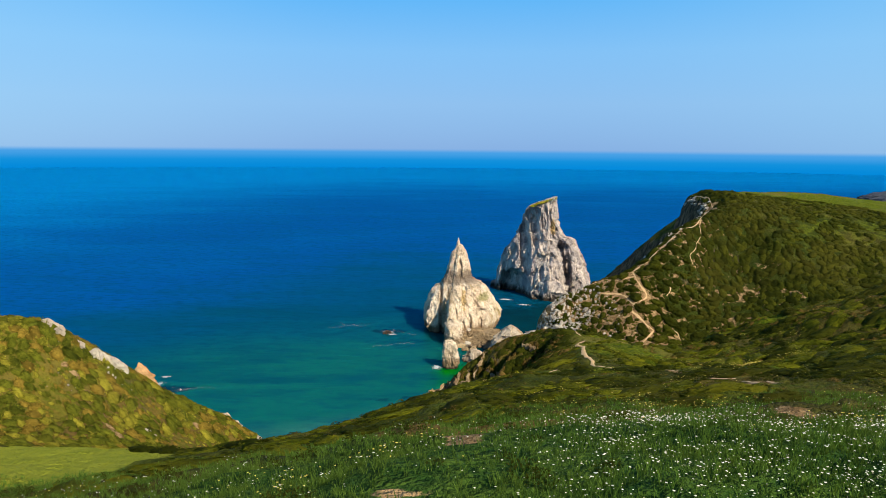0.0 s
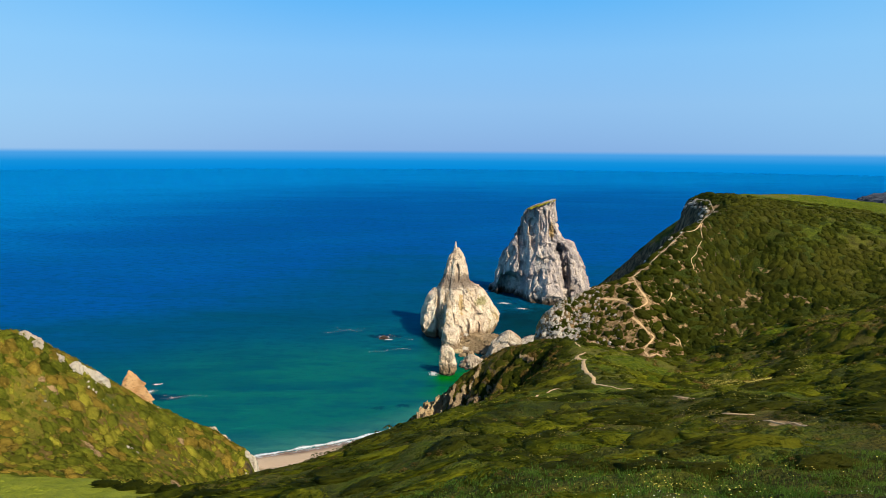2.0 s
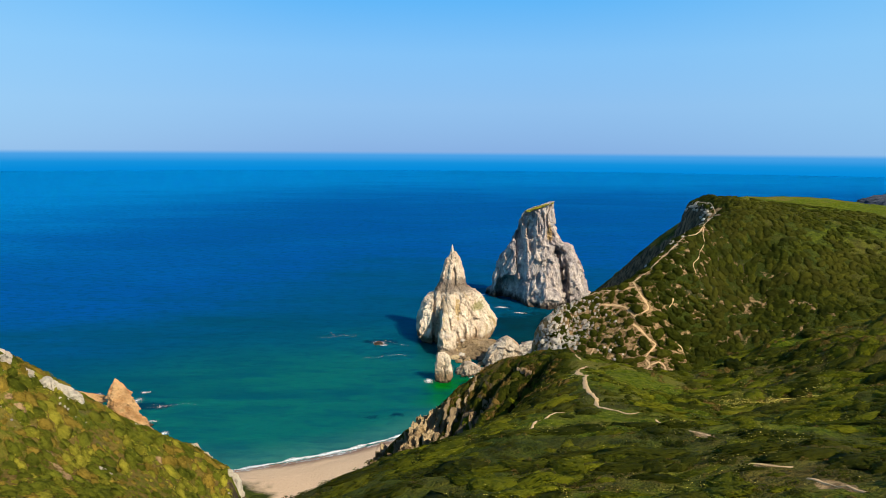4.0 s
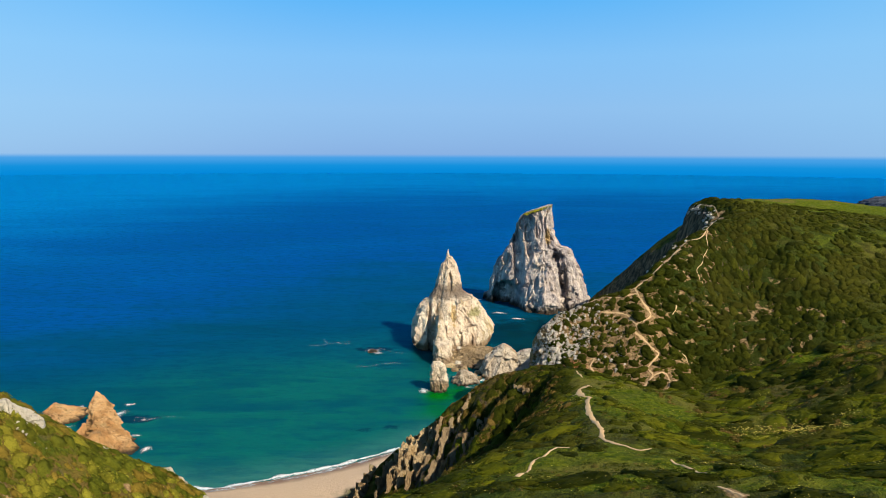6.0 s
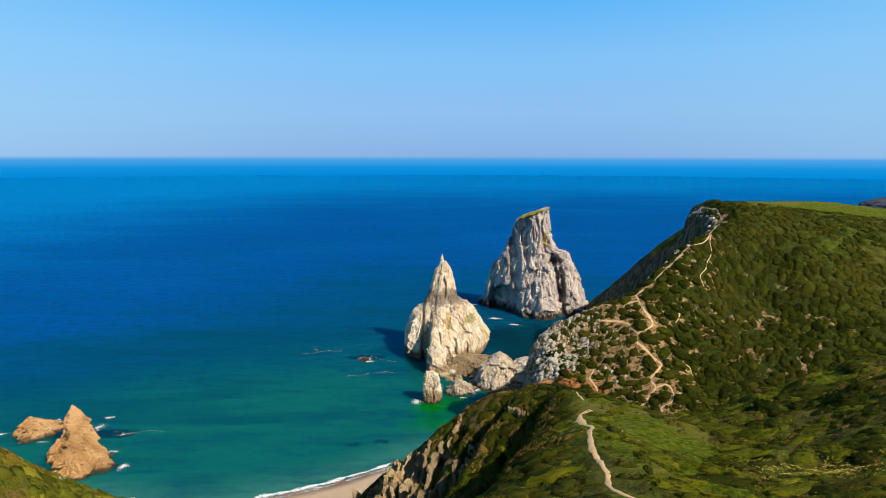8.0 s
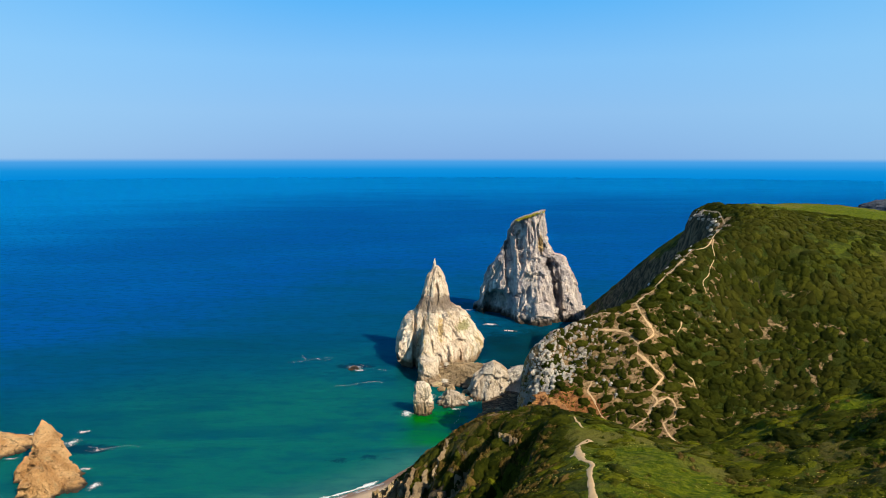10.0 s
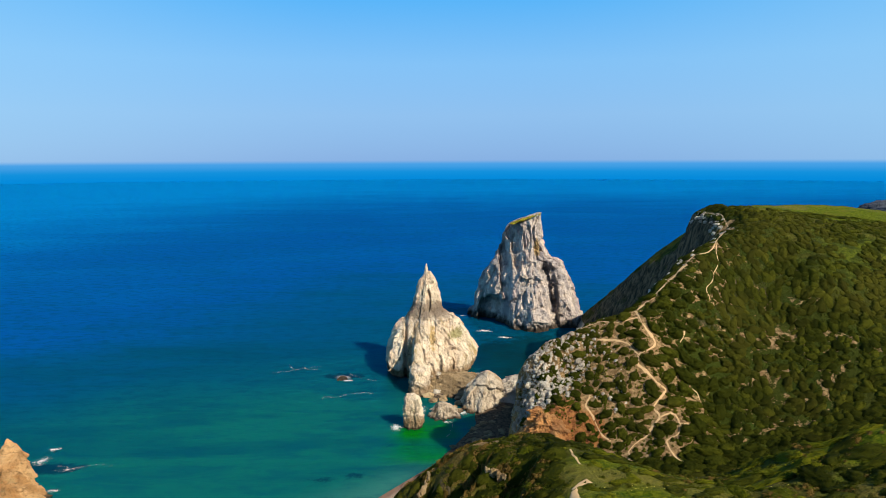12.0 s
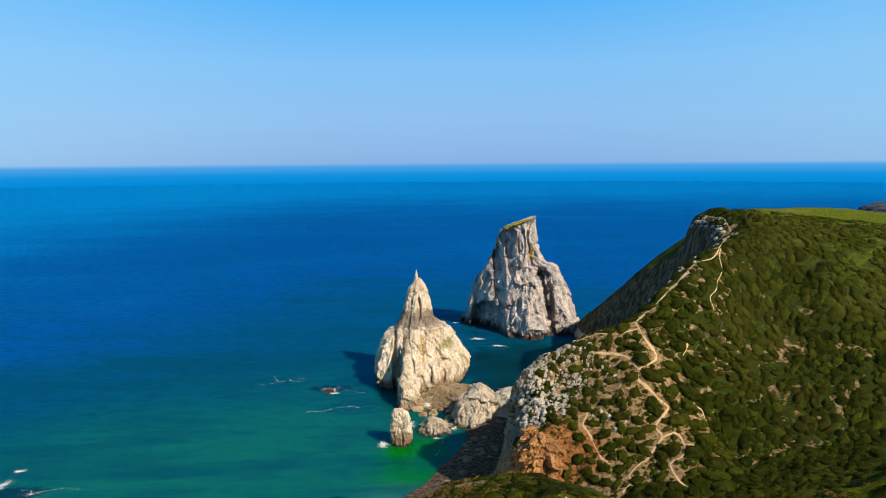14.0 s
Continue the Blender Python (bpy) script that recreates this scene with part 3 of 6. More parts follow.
def steepness(x, y):
    i, j = np.clip(np.searchsorted(XS, x) - 1, 0, len(XS) - 2), np.clip(np.searchsorted(YS, y) - 1, 0, len(YS) - 2)
    return SLOPE[j, i]


def meadow(x, y):
    """The mown-looking field across the slope."""
    return np.maximum.reduce([blob(x, y, -98, 112, 50, 14), blob(x, y, -62, 106, 18, 14), blob(x, y, -52, 80, 15, 26), blob(x, y, -38, 58, 7, 14)])


def lushness(x, y):
    """Where short green turf grows rather than scrub."""
    top = smooth01(y, 420, 450) * smooth01(x, 160, 180)
    side = blob(x, y, 215, 400, 60, 40)
    field = blob(x, y, -95, 112, 55, 20)
    spur = np.maximum.reduce([blob(x, y, 40, 172, 20, 52) * 0.95, blob(x, y, 62, 146, 26, 22) * 0.5, blob(x, y, 37, 102, 14, 9), blob(x, y, 18, 118, 18, 20), 0.5 * blob(x, y, 8, 66, 44, 30), blob(x, y, 82, 198, 14, 8)])
    return np.clip(np.maximum.reduce([top * 0.75, 0.45 * side, field, spur]), 0, 1)


NEAR_PATCHES = [(9.6, 38.4, 1.15, 1.7), (-5.7, 30.2, 0.7, 1.5), (-4.8, 33.4, 0.6, 1.4), (-7.5, 24.6, 0.9, 0.6), (17.0, 228, 3.4, 3.0), (-104.8, 179.5, 1.2, 1.0), (-102, 179, 1.5, 0.9), (-98.2, 176.6, 2.0, 0.9), (-94, 174.3, 2.0, 0.8), (-90.4, 171.8, 1.6, 0.9), (-110.4, 183.7, 1.0, 1.5), (-78, 196, 1.4, 1.2), (-66, 190, 1.5, 2.0), (-72, 176, 1.6, 2.2), (-88, 170, 2.2, 1.5), (23.7, 97, 0.9, 3.0), (22.6, 70, 1.0, 2.6), (21.6, 78.5, 1.4, 1.2)]


def bareness(x, y):
    """Worn earth between the bushes of the headland's nose."""
    nose = smooth01(blob(x, y, 68, 357, 34, 28), 0.0, 0.5) * 0.85
    foot = np.maximum(smooth01(blob(x, y, 83, 331, 24, 17), 0.0, 0.4) * 0.85, np.maximum(blob(x, y, 54, 342, 9, 9), blob(x, y, 62, 336, 10, 8)) * 0.9)
    edge = np.maximum.reduce([blob(x, y, 154, 438, 5, 6), 0.6 * blob(x, y, 90, 336, 7, 10), blob(x, y, 150, 428, 7, 12), 0.8 * blob(x, y, 98, 383, 9, 4), 0.8 * blob(x, y, 112, 392, 9, 5), 0.8 * blob(x, y, 122, 399, 7, 5), 0.7 * blob(x, y, 136, 405, 6, 6)])
    patch = np.maximum.reduce([blob(x, y, *s) for s in NEAR_PATCHES]) * 1.2
    return np.clip(np.maximum.reduce([nose, foot, edge, patch]), 0, 1)


def stoniness(x, y):
    nose = blob(x, y, 60, 376, 24, 14) * 0.6
    left = blob(x, y, -60, 206, 7, 12) * 0.5
    rib = np.maximum(blob(x, y, -10, 210, 14, 14), blob(x, y, 0, 205, 12, 14)) * 0.95
    flank = np.maximum(blob(x, y, -4, 206, 20, 26), blob(x, y, 6, 185, 10, 26) * 0.7) * 0.6
    return np.maximum.reduce([nose, left, rib, flank])


colour_attr(ground, "cover", np.stack([bareness(gx, gy), np.maximum(stoniness(gx, gy), craggy * 0.55), lushness(gx, gy)], 1))

_trail = np.maximum.reduce([blob(gx, gy, 95, 372, 75, 62), blob(gx, gy, 130, 350, 60, 40)]) * smooth01(-gy, -440, -425)
_ta = ground.data.attributes.new("trail", "FLOAT", "POINT")
_ta.data.foreach_set("value", np.clip(_trail * 1.6, 0, 1).astype(np.float32))

_ra = ground.data.attributes.new("rust", "FLOAT", "POINT")
_ra.data.foreach_set("value", smooth01(np.maximum(blob(gx, gy, 53, 342, 10, 9), blob(gx, gy, 61, 336, 9, 8)), 0.1, 0.6).astype(np.float32))

_heath = np.maximum.reduce([blob(gx, gy, -100, 190, 75, 55), 0.35 * blob(gx, gy, 95, 175, 45, 38), 0.7 * blob(gx, gy, 0, 215, 24, 36), 0.8 * blob(gx, gy, -3, 40, 7, 8), 0.25 * blob(gx, gy, 5, 72, 50, 26)])
_ha = ground.data.attributes.new("heath", "FLOAT", "POINT")
_ha.data.foreach_set("value", _heath.astype(np.float32))

# where the cove floor takes the dark colour painted for the headland's shadow
_sh = ground.data.attributes.new("shingle_shade", "FLOAT", "POINT")
_sh.data.foreach_set("value", smooth01(np.maximum(blob(gx, gy, 28, 402, 34, 46), blob(gx, gy, 38, 440, 34, 36)), 0.0, 0.4).astype(np.float32))

_gr = ground.data.attributes.new("grassy", "FLOAT", "POINT")
_gr.data.foreach_set("value", smooth01(blob(gx, gy, 8, 20, 45, 15) + 0.5 * fnoise(flat3(gx, gy, 9.0, 14.0), 3), 0.1, 0.6).astype(np.float32))

_ma = ground.data.attributes.new("meadow", "FLOAT", "POINT")
_ma.data.foreach_set("value", np.clip(np.maximum(smooth01(meadow(gx, gy), 0.05, 0.5), 0.25 * blob(gx, gy, -122, 176, 26, 20)), 0, 1).astype(np.float32))

# ---------- the sea ----------
sx_ = steps((-4600, -600, 200), (-600, -260, 20), (-260, 200, 5), (200, 600, 25), (600, 4601, 200))
sy_ = steps((-4600, -200, 200), (-200, 260, 20), (260, 720, 5), (720, 1400, 20), (1400, 4701, 150))
wx, wy = (a.ravel() for a in np.meshgrid(sx_, sy_))
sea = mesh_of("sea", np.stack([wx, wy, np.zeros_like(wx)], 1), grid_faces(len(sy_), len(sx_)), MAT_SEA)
tagged(sea, "blue-green sea water, teal over the shallows", "sea", kind="structure")
_bed = lie(np.clip(wx, -260, 200), np.clip(wy, 250, 700))
# grows offshore and to the left, where the painted haze brightens the water
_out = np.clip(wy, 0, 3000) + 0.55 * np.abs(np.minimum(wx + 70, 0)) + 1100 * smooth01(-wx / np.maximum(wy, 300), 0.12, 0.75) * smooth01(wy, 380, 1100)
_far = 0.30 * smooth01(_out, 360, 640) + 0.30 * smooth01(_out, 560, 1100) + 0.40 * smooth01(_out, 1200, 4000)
_shoal = smooth01(_bed, -4.5, 0.0) * smooth01(-wy, -440, -330) * (np.abs(wx) < 260)
_weed_shade = np.maximum.reduce([blob(wx, wy, cx, cy, rx, ry) for cx, cy, rx, ry in (
    (-42, 363, 9, 4), (-27, 368, 8, 4), (-13, 400, 5, 3), (-4, 402, 5, 3), (-12, 436, 5, 3), (10, 478, 14, 9), (-50, 506, 20, 8), (-165, 378, 24, 9),
    # the wide cove blobs here paint the headland's shadow on the water
    (52, 545, 46, 60), (84, 550, 50, 80), (60, 500, 30, 34), (30, 690, 40, 20), (20, 460, 12, 12))])
colour_attr(sea, "tone", np.stack([_far, _shoal, _weed_shade], 1))
_green = np.maximum(smooth01(blob(wx, wy, 2, 406, 15, 24), 0.0, 0.45), 0.5 * blob(wx, wy, -6, 388, 14, 12))
_ga = sea.data.attributes.new("green", "FLOAT", "POINT")
_ga.data.foreach_set("value", _green.astype(np.float32))

# ---------- glowing ring that paints far sea and haze up to the horizon ---
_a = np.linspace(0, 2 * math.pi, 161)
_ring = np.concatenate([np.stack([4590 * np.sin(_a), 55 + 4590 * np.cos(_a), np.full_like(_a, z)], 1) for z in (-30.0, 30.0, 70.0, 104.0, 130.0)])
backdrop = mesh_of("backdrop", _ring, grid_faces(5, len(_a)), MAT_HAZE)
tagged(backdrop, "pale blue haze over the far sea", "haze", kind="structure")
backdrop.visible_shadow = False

# ---------- rocks ----------
def facets(p, size, seed, tall=1.6):
    """Broken planes: each point takes the set-back and the tilt of the nearest of many scattered chips."""
    rs = np.random.RandomState(seed)
    scale = np.array([1, 1, 1 / tall]) / size
    q = p * scale + 0.15 * np.stack([pnoise(p * scale * 0.9 + k) for k in (5.0, 25.0, 45.0)], 1)
    lo, hi = q.min(0) - 0.5, q.max(0) + 0.5
    n = int(max(12, np.prod(hi - lo)))
    if n > 1200:
        n = min(14000, int(1.6 * len(np.unique(np.floor(q).astype(int), axis=0))))
        c = q[rs.randint(len(q), size=n)] + rs.uniform(-0.3, 0.3, (n, 3))
    else:
        c = rs.uniform(lo, hi, (n, 3))
    tree = kdtree.KDTree(n)
    for i, v in enumerate(c):
        tree.insert(v, i)
    tree.balance()
    near = np.array([tree.find(v)[1] for v in q])
    back, tilt = rs.uniform(-1, 1, n), rs.normal(size=(n, 3)) * 0.8
    return back[near] * 0.6 + ((q - c[near]) * tilt[near]).sum(1)


def joints(p, size, seed, tall=2.2):
    """Creases where the blocks of a rock meet: 1 in the joint, 0 on the faces."""
    rs = np.random.RandomState(seed)
    scale = np.array([1, 1, 1 / tall]) / size
    q = p * scale + 0.25 * np.stack([pnoise(p * scale * 1.3 + k) for k in (8.0, 28.0, 48.0)], 1)
    lo, hi = q.min(0) - 0.5, q.max(0) + 0.5
    n = int(min(4000, max(10, np.prod(hi - lo))))
    tree = kdtree.KDTree(n)
    for i, v in enumerate(rs.uniform(lo, hi, (n, 3))):
        tree.insert(v, i)
    tree.balance()
    gap = np.array([b[2] - a[2] for a, b in (tree.find_n(v, 2) for v in q)])
    return np.exp(-(gap / 0.10) ** 1.0)


def crag(name, rows, material, around=220, step=0.5, seed=0, big=1.6, chip=0.6, grain=0.25, flute=0.4, square=0.8, size=8.0, dents=(), strata=0.0, split=0.0, plan=None):
    """A rock built in courses: rows of (z, left, right, front, back), broken into planes, ribs and chips.
    dents: hollows in its front, as (x, z, half width, half height, depth)."""
    rows = np.array(sorted(rows), float)
    n = max(8, int((rows[-1, 0] - rows[0, 0]) / step))
    z = np.linspace(rows[0, 0], rows[-1, 0], n)
    l, r, f, b = (np.interp(z, rows[:, 0], rows[:, k]) for k in range(1, 5))
    a = np.linspace(0, 2 * math.pi, around, endpoint=False)
    c, s = np.cos(a), np.sin(a)
    c, s = np.sign(c) * np.abs(c) ** square, np.sign(s) * np.abs(s) ** square
    if plan:
        ring = np.array(plan + plan[:1], float) * (1, 2) - (0, 1)
        run = np.r_[0, np.cumsum(np.linalg.norm(np.diff(ring, axis=0), axis=1))]
        at = np.linspace(0, run[-1], around, endpoint=False)
        c, s = np.interp(at, run, ring[:, 0]), np.interp(at, run, ring[:, 1])
    cx, cy, hx, hy = (l + r) / 2, (f + b) / 2, (r - l) / 2, (b - f) / 2
    x, y = cx[:, None] + hx[:, None] * c, cy[:, None] + hy[:, None] * s
    p = np.stack([x, y, np.broadcast_to(z[:, None], x.shape)], -1).reshape(-1, 3)
    nc, ns = c, s
    if plan:
        tx, ty = (sum(np.roll(q, -k) - np.roll(q, k) for k in (1, 2, 3)) for q in (c, s))
        nc, ns = ty / hx.mean(), -tx / hy.mean()
        big_out = np.hypot(nc, ns)
        nc, ns = nc / big_out, ns / big_out
    out = np.stack([np.broadcast_to(nc, x.shape), np.broadcast_to(ns, x.shape), np.zeros_like(x)], -1).reshape(-1, 3)
    out /= np.linalg.norm(out, axis=1)[:, None] + 1e-9
    side = np.abs(out[:, 0])
    room = np.minimum(1.0, np.broadcast_to((np.minimum(hx, hy) / size)[:, None], x.shape).ravel() + 0.10)
    q = p + 13.7 * seed
    push = big * facets(q, size, seed) * (1 - 0.45 * side) + 0.6 * big * facets(q, size * 0.42, seed + 1, 1.8) + chip * facets(q, size * 0.16, seed + 2, 1.4)
    push += flute * 1.2 * ridged(q / (2.4, 2.4, 11) + 55, 3) + grain * fnoise(q / 0.8 + 77, 3) + 0.25 * big * fnoise(q / (size * 1.5) + 3, 2)
    bed = (q[:, 2] + 0.25 * q[:, 0] + 1.2 * fnoise(q / 5.0 + 9, 2)) / (0.30 * size)
    push += strata * (0.5 - np.abs((bed % 1.0) - 0.75))
    if split:
        push -= split * (joints(q, size * 0.8, seed + 6) + 0.5 * joints(q, size * 0.3, seed + 7))
    p = p + out * (push * room)[:, None]
    for dx, dz, wx, wz, deep in dents:
        m = np.clip(1.25 - np.hypot((p[:, 0] - dx) / wx, (p[:, 2] - dz) / wz), 0, 1) * (out[:, 1] < 0.2)
        p[:, 1] += deep * smooth01(m, 0.0, 0.4)
    p[:, 2] += room * (0.5 * chip * facets(q + 50, size * 0.2, seed + 3)) * smooth01(p[:, 2], rows[0, 0], rows[0, 0] + 3)
    i = np.arange(n * around).reshape(n, around)
    j = np.roll(i, -1, 1)
    quads = np.stack([i[:-1], j[:-1], j[1:], i[1:]], -1).reshape(-1, 4)
    p = np.concatenate([p, [p[-around:].mean(0)]])
    cap = np.stack([i[-1], j[-1], np.full(around, len(p) - 1)], -1)
    tri = np.concatenate([quads[:, [0, 1, 2]], quads[:, [0, 2, 3]], cap])
    return mesh_of(name, p, tri, material, smooth=False)


# courses: z, left, right, front, back
stack = crag("rock_tower", [
    (-6, -22, 29, 488, 552), (0, -22.5, 29.5, 490, 551), (3, -23.6, 30.4, 491, 550), (7.5, -25.0, 32.4, 493, 549), (11.6, -25.0, 33.4, 495, 548), (15.5, -24.6, 30.6, 498, 547), (20.8, -23, 27.4, 502, 546),
    (27.6, -18.4, 23.4, 508, 545), (31.7, -12.8, 19.4, 512, 544), (33.4, -11.6, 15.0, 516, 544), (35.4, -10.6, 11.8, 519, 543), (37.4, -9.2, 10.6, 521, 543), (39.6, -8.4, 10.0, 523, 543), (42.6, -7.8, 9.6, 526, 542), (48.6, -6.2, 8.6, 528, 541.5),
    (51.7, -5.4, 7.8, 529, 541), (54.2, -4.6, 6.6, 530, 540.5), (57.2, -2.6, 5.2, 531.5, 540), (59.6, -1.2, 3.8, 533, 539), (60.8, 0.0, 2.8, 534, 538)], MAT_STACK, 330, 0.36, 3, 1.5, 0.42, 0.10, 0.25, 0.62, 11.0,
    [(-17, 1, 7, 3, 3.0), (4, 30, 2.0, 7, 1.5), (1.5, 43, 1.6, 6, 3.0), (-12.6, 16, 1.2, 18, 5.0), (8, 9, 2.0, 5, 3.0), (-2, 12, 1.4, 6, 2.0), (16, 7, 1.5, 4, 2.5)], 0.0, 0.8,
    [(-1, 0.75), (-1, 0.40), (-0.9, 0.18), (-0.52, 0.09), (-0.44, 0.14), (-0.37, 0.0), (-0.22, 0.0), (0.25, 0.12), (0.75, 0.30), (1, 0.52), (0.95, 0.85), (0.4, 1), (-0.5, 1)])
tagged(stack, "cream limestone sea stack tapering to a needle tip", "sea stack")
needle = crag("needle", [(52, -3.2, 2.8, 531, 540), (56, -2.2, 2.2, 533, 539.5), (59.2, -1.5, 1.7, 534, 538.5), (62.6, -0.8, 1.1, 535, 537.6), (65.8, 0.0, 0.5, 535.8, 536.8)], MAT_STACK, 40, 0.25, 5, 0.5, 0.15, 0.12, 0.1, 0.8, 2.5)
needle.parent = stack
buttress = crag("buttress", [(-5, -10, 3.5, 464, 492), (0, -9.6, 3, 466, 492), (4, -9.2, 2.2, 468, 492), (9, -9, 1.6, 470, 492), (12.5, -8.6, 0.8, 472, 493), (14, -8, -1, 478, 494), (22, -7, -2.5, 487, 500), (29, -6, -4, 498, 506)],
                MAT_STACK, 140, 0.3, 15, 1.0, 0.35, 0.2, 0.3, 0.62, 6.0, (), 0.0, 0.4)
buttress.parent = stack

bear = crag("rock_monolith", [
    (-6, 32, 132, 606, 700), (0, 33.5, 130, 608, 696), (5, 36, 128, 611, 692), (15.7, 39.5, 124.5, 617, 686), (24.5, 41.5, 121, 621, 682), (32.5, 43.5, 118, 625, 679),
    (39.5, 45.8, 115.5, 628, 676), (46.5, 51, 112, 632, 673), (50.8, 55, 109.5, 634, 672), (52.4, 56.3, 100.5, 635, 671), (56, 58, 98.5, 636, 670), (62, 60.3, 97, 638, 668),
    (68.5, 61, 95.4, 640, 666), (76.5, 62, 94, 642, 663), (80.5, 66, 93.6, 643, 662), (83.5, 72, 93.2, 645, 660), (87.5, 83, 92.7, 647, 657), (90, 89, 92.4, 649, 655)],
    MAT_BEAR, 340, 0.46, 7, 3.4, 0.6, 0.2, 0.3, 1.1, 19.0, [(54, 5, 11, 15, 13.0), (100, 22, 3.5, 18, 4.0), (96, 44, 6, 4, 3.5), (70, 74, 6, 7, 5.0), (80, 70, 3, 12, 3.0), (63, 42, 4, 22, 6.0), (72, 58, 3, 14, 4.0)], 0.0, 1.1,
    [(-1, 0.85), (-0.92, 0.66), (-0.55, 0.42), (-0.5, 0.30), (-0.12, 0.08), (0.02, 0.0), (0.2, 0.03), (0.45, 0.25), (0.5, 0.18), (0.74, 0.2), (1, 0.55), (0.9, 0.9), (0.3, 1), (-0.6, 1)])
tagged(bear, "massive grey-white limestone sea rock with a slanted top", "sea stack")

def summit_turf():
    rs = np.random.RandomState(8)
    v, f, n = [], [], 0
    for _ in range(150):
        u = rs.uniform()
        x, y, z, r = 68 + 23 * u, 652 + rs.normal(0, 2.4), 81.0 + 8.2 * u, rs.uniform(0.5, 1.2)
        ring = [(x + r * 1.4 * math.cos(a), y + r * 1.4 * math.sin(a), z - 0.5) for a in np.linspace(0, 2 * math.pi, 7, endpoint=False)]
        v += ring + [(x, y, z + 0.7 * r)]
        f += [(n + j, n + (j + 1) % 7, n + 7) for j in range(7)]
        n += 8
    return mesh_of("summit_turf", np.array(v), np.array(f), MAT_HILL)


turf_cap = summit_turf()
turf_cap.parent = bear
tagged(turf_cap, "dry olive turf on the slanted summit", kind="stuff")

toe = crag("rock_pillar", [(-5, -10, -0.5, 418, 430), (0, -9.8, -0.8, 419, 429), (6, -9.6, -0.4, 420, 428.5), (11, -9.6, -1.0, 420.5, 428), (14.5, -9.3, -1.8, 421, 427.5), (16.5, -8.4, -4.0, 422.5, 426)],
           MAT_STACK, 120, 0.25, 11, 0.9, 0.45, 0.2, 0.2, 0.7, 5.0, (), 0.0, 0.35)
tagged(toe, "small upright cream rock standing in the surf", "rock")
reef = crag("rock_ridge", [(-4, 17, 46, 436, 472), (0, 19, 45, 438, 470), (5, 20.5, 44, 441, 468), (10, 23, 43, 445, 466), (13, 26.5, 41, 449, 464), (15.8, 30.5, 38, 452, 462), (18, 33.5, 35.5, 454, 458)],
            MAT_REEF, 240, 0.24, 19, 1.5, 0.35, 0.10, 0.3, 0.8, 12.0, (), 0.4, 0.6,
            [(-1, 0.6), (-0.75, 0.18), (-0.15, 0.0), (0.1, 0.16), (0.55, 0.2), (1, 0.6), (0.6, 1), (-0.5, 1)])
tagged(reef, "pale jagged rock ridge at the cove's end", "rock")
shelf = crag("rock_ridge", [(-4, 38, 66, 446, 486), (0, 39, 65, 449, 484), (4, 41, 64, 453, 481), (8, 44, 63, 458, 477), (10.5, 48, 60, 463, 473)], MAT_PALE, 180, 0.3, 23, 1.8, 0.6, 0.3, 0.4, 0.8, 6.0, (), 0.0, 0.5)
tagged(shelf, "low pale rock ledge joining the headland", "rock")
apron = crag("rock_shelf", [(-3, 1, 20, 428, 446), (0, 2, 19, 429, 445), (3, 4, 17, 431, 443), (5.5, 6, 13, 433, 441), (7.2, 7, 10, 435, 439)], MAT_REEF, 140, 0.22, 29, 1.8, 0.5, 0.2, 0.2, 0.8, 6.0, (), 0.3, 0.8,
             [(-1, 0.5), (-0.6, 0.1), (0.0, 0.0), (0.3, 0.2), (1, 0.3), (0.8, 1), (-0.6, 0.9)])
tagged(apron, "flat pale rock shelf washed by surf", "rock")
rubble = crag("rock_shelf", [(-3, -2, 40, 462, 502), (0, 0, 38, 464, 500), (1.5, 3, 36, 467, 499), (3.2, 7, 33, 474, 498), (5.5, 10, 29, 486, 497)], MAT_DARK, 220, 0.22, 53, 1.6, 0.9, 0.35, 0.2, 0.8, 4.5, (), 0.0, 1.2)
tagged(rubble, "brown weedy rock shelf at the foot of the stack", "rock")
pinnacle = crag("rock_pinnacle", [(-5, -167, -138, 330, 352), (0, -166, -141.5, 332, 353), (2.5, -167, -147, 335, 355), (6, -168.6, -152.5, 340, 359), (9.5, -170.2, -156.5, 345, 362), (13, -171.2, -160.5, 351, 365),
                (16, -171.6, -165, 357, 365), (18, -171.0, -167.6, 359.5, 364), (20.2, -170.2, -169.7, 361.6, 362.4)], MAT_ORANGE, 260, 0.18, 31, 1.0, 0.40, 0.10, 0.3, 0.95, 8.0, (), 1.5, 0.9,
                [(-1, 0.8), (-1, 0.35), (-0.7, 0.15), (-0.35, 0.22), (-0.3, 0.0), (0.1, 0.05), (0.9, 0.2), (1, 0.45), (0.5, 0.9), (-0.3, 1)])
tagged(pinnacle, "pointed orange rock standing in the surf", "rock")
skerry = crag("rock_islet", [(-5, -209, -185, 366, 394), (0, -207, -186.5, 368, 392), (2.2, -206, -189.5, 371, 389), (4, -205, -195, 374, 386), (5.8, -203.5, -198.5, 377, 383), (7.2, -202, -200.5, 378.5, 381.5)],
              MAT_ORANGE, 180, 0.2, 37, 1.6, 0.4, 0.1, 0.3, 0.9, 8.0, (), 0.4, 1.0)
tagged(skerry, "low orange rock islet ringed by foam", "rock")
front_rock = crag("rock_block", [(-4, -166, -147, 327, 341), (0, -165, -148.5, 328, 340), (4, -164, -151, 330, 339), (8, -162, -153.5, 332, 338), (10.5, -159.5, -156, 334, 337)], MAT_ORANGE, 120, 0.25, 57, 1.2, 0.25, 0.15, 0.2, 0.75, 6.0)
tagged(front_rock, "blocky orange rock leaning on the pointed pinnacle", "rock")
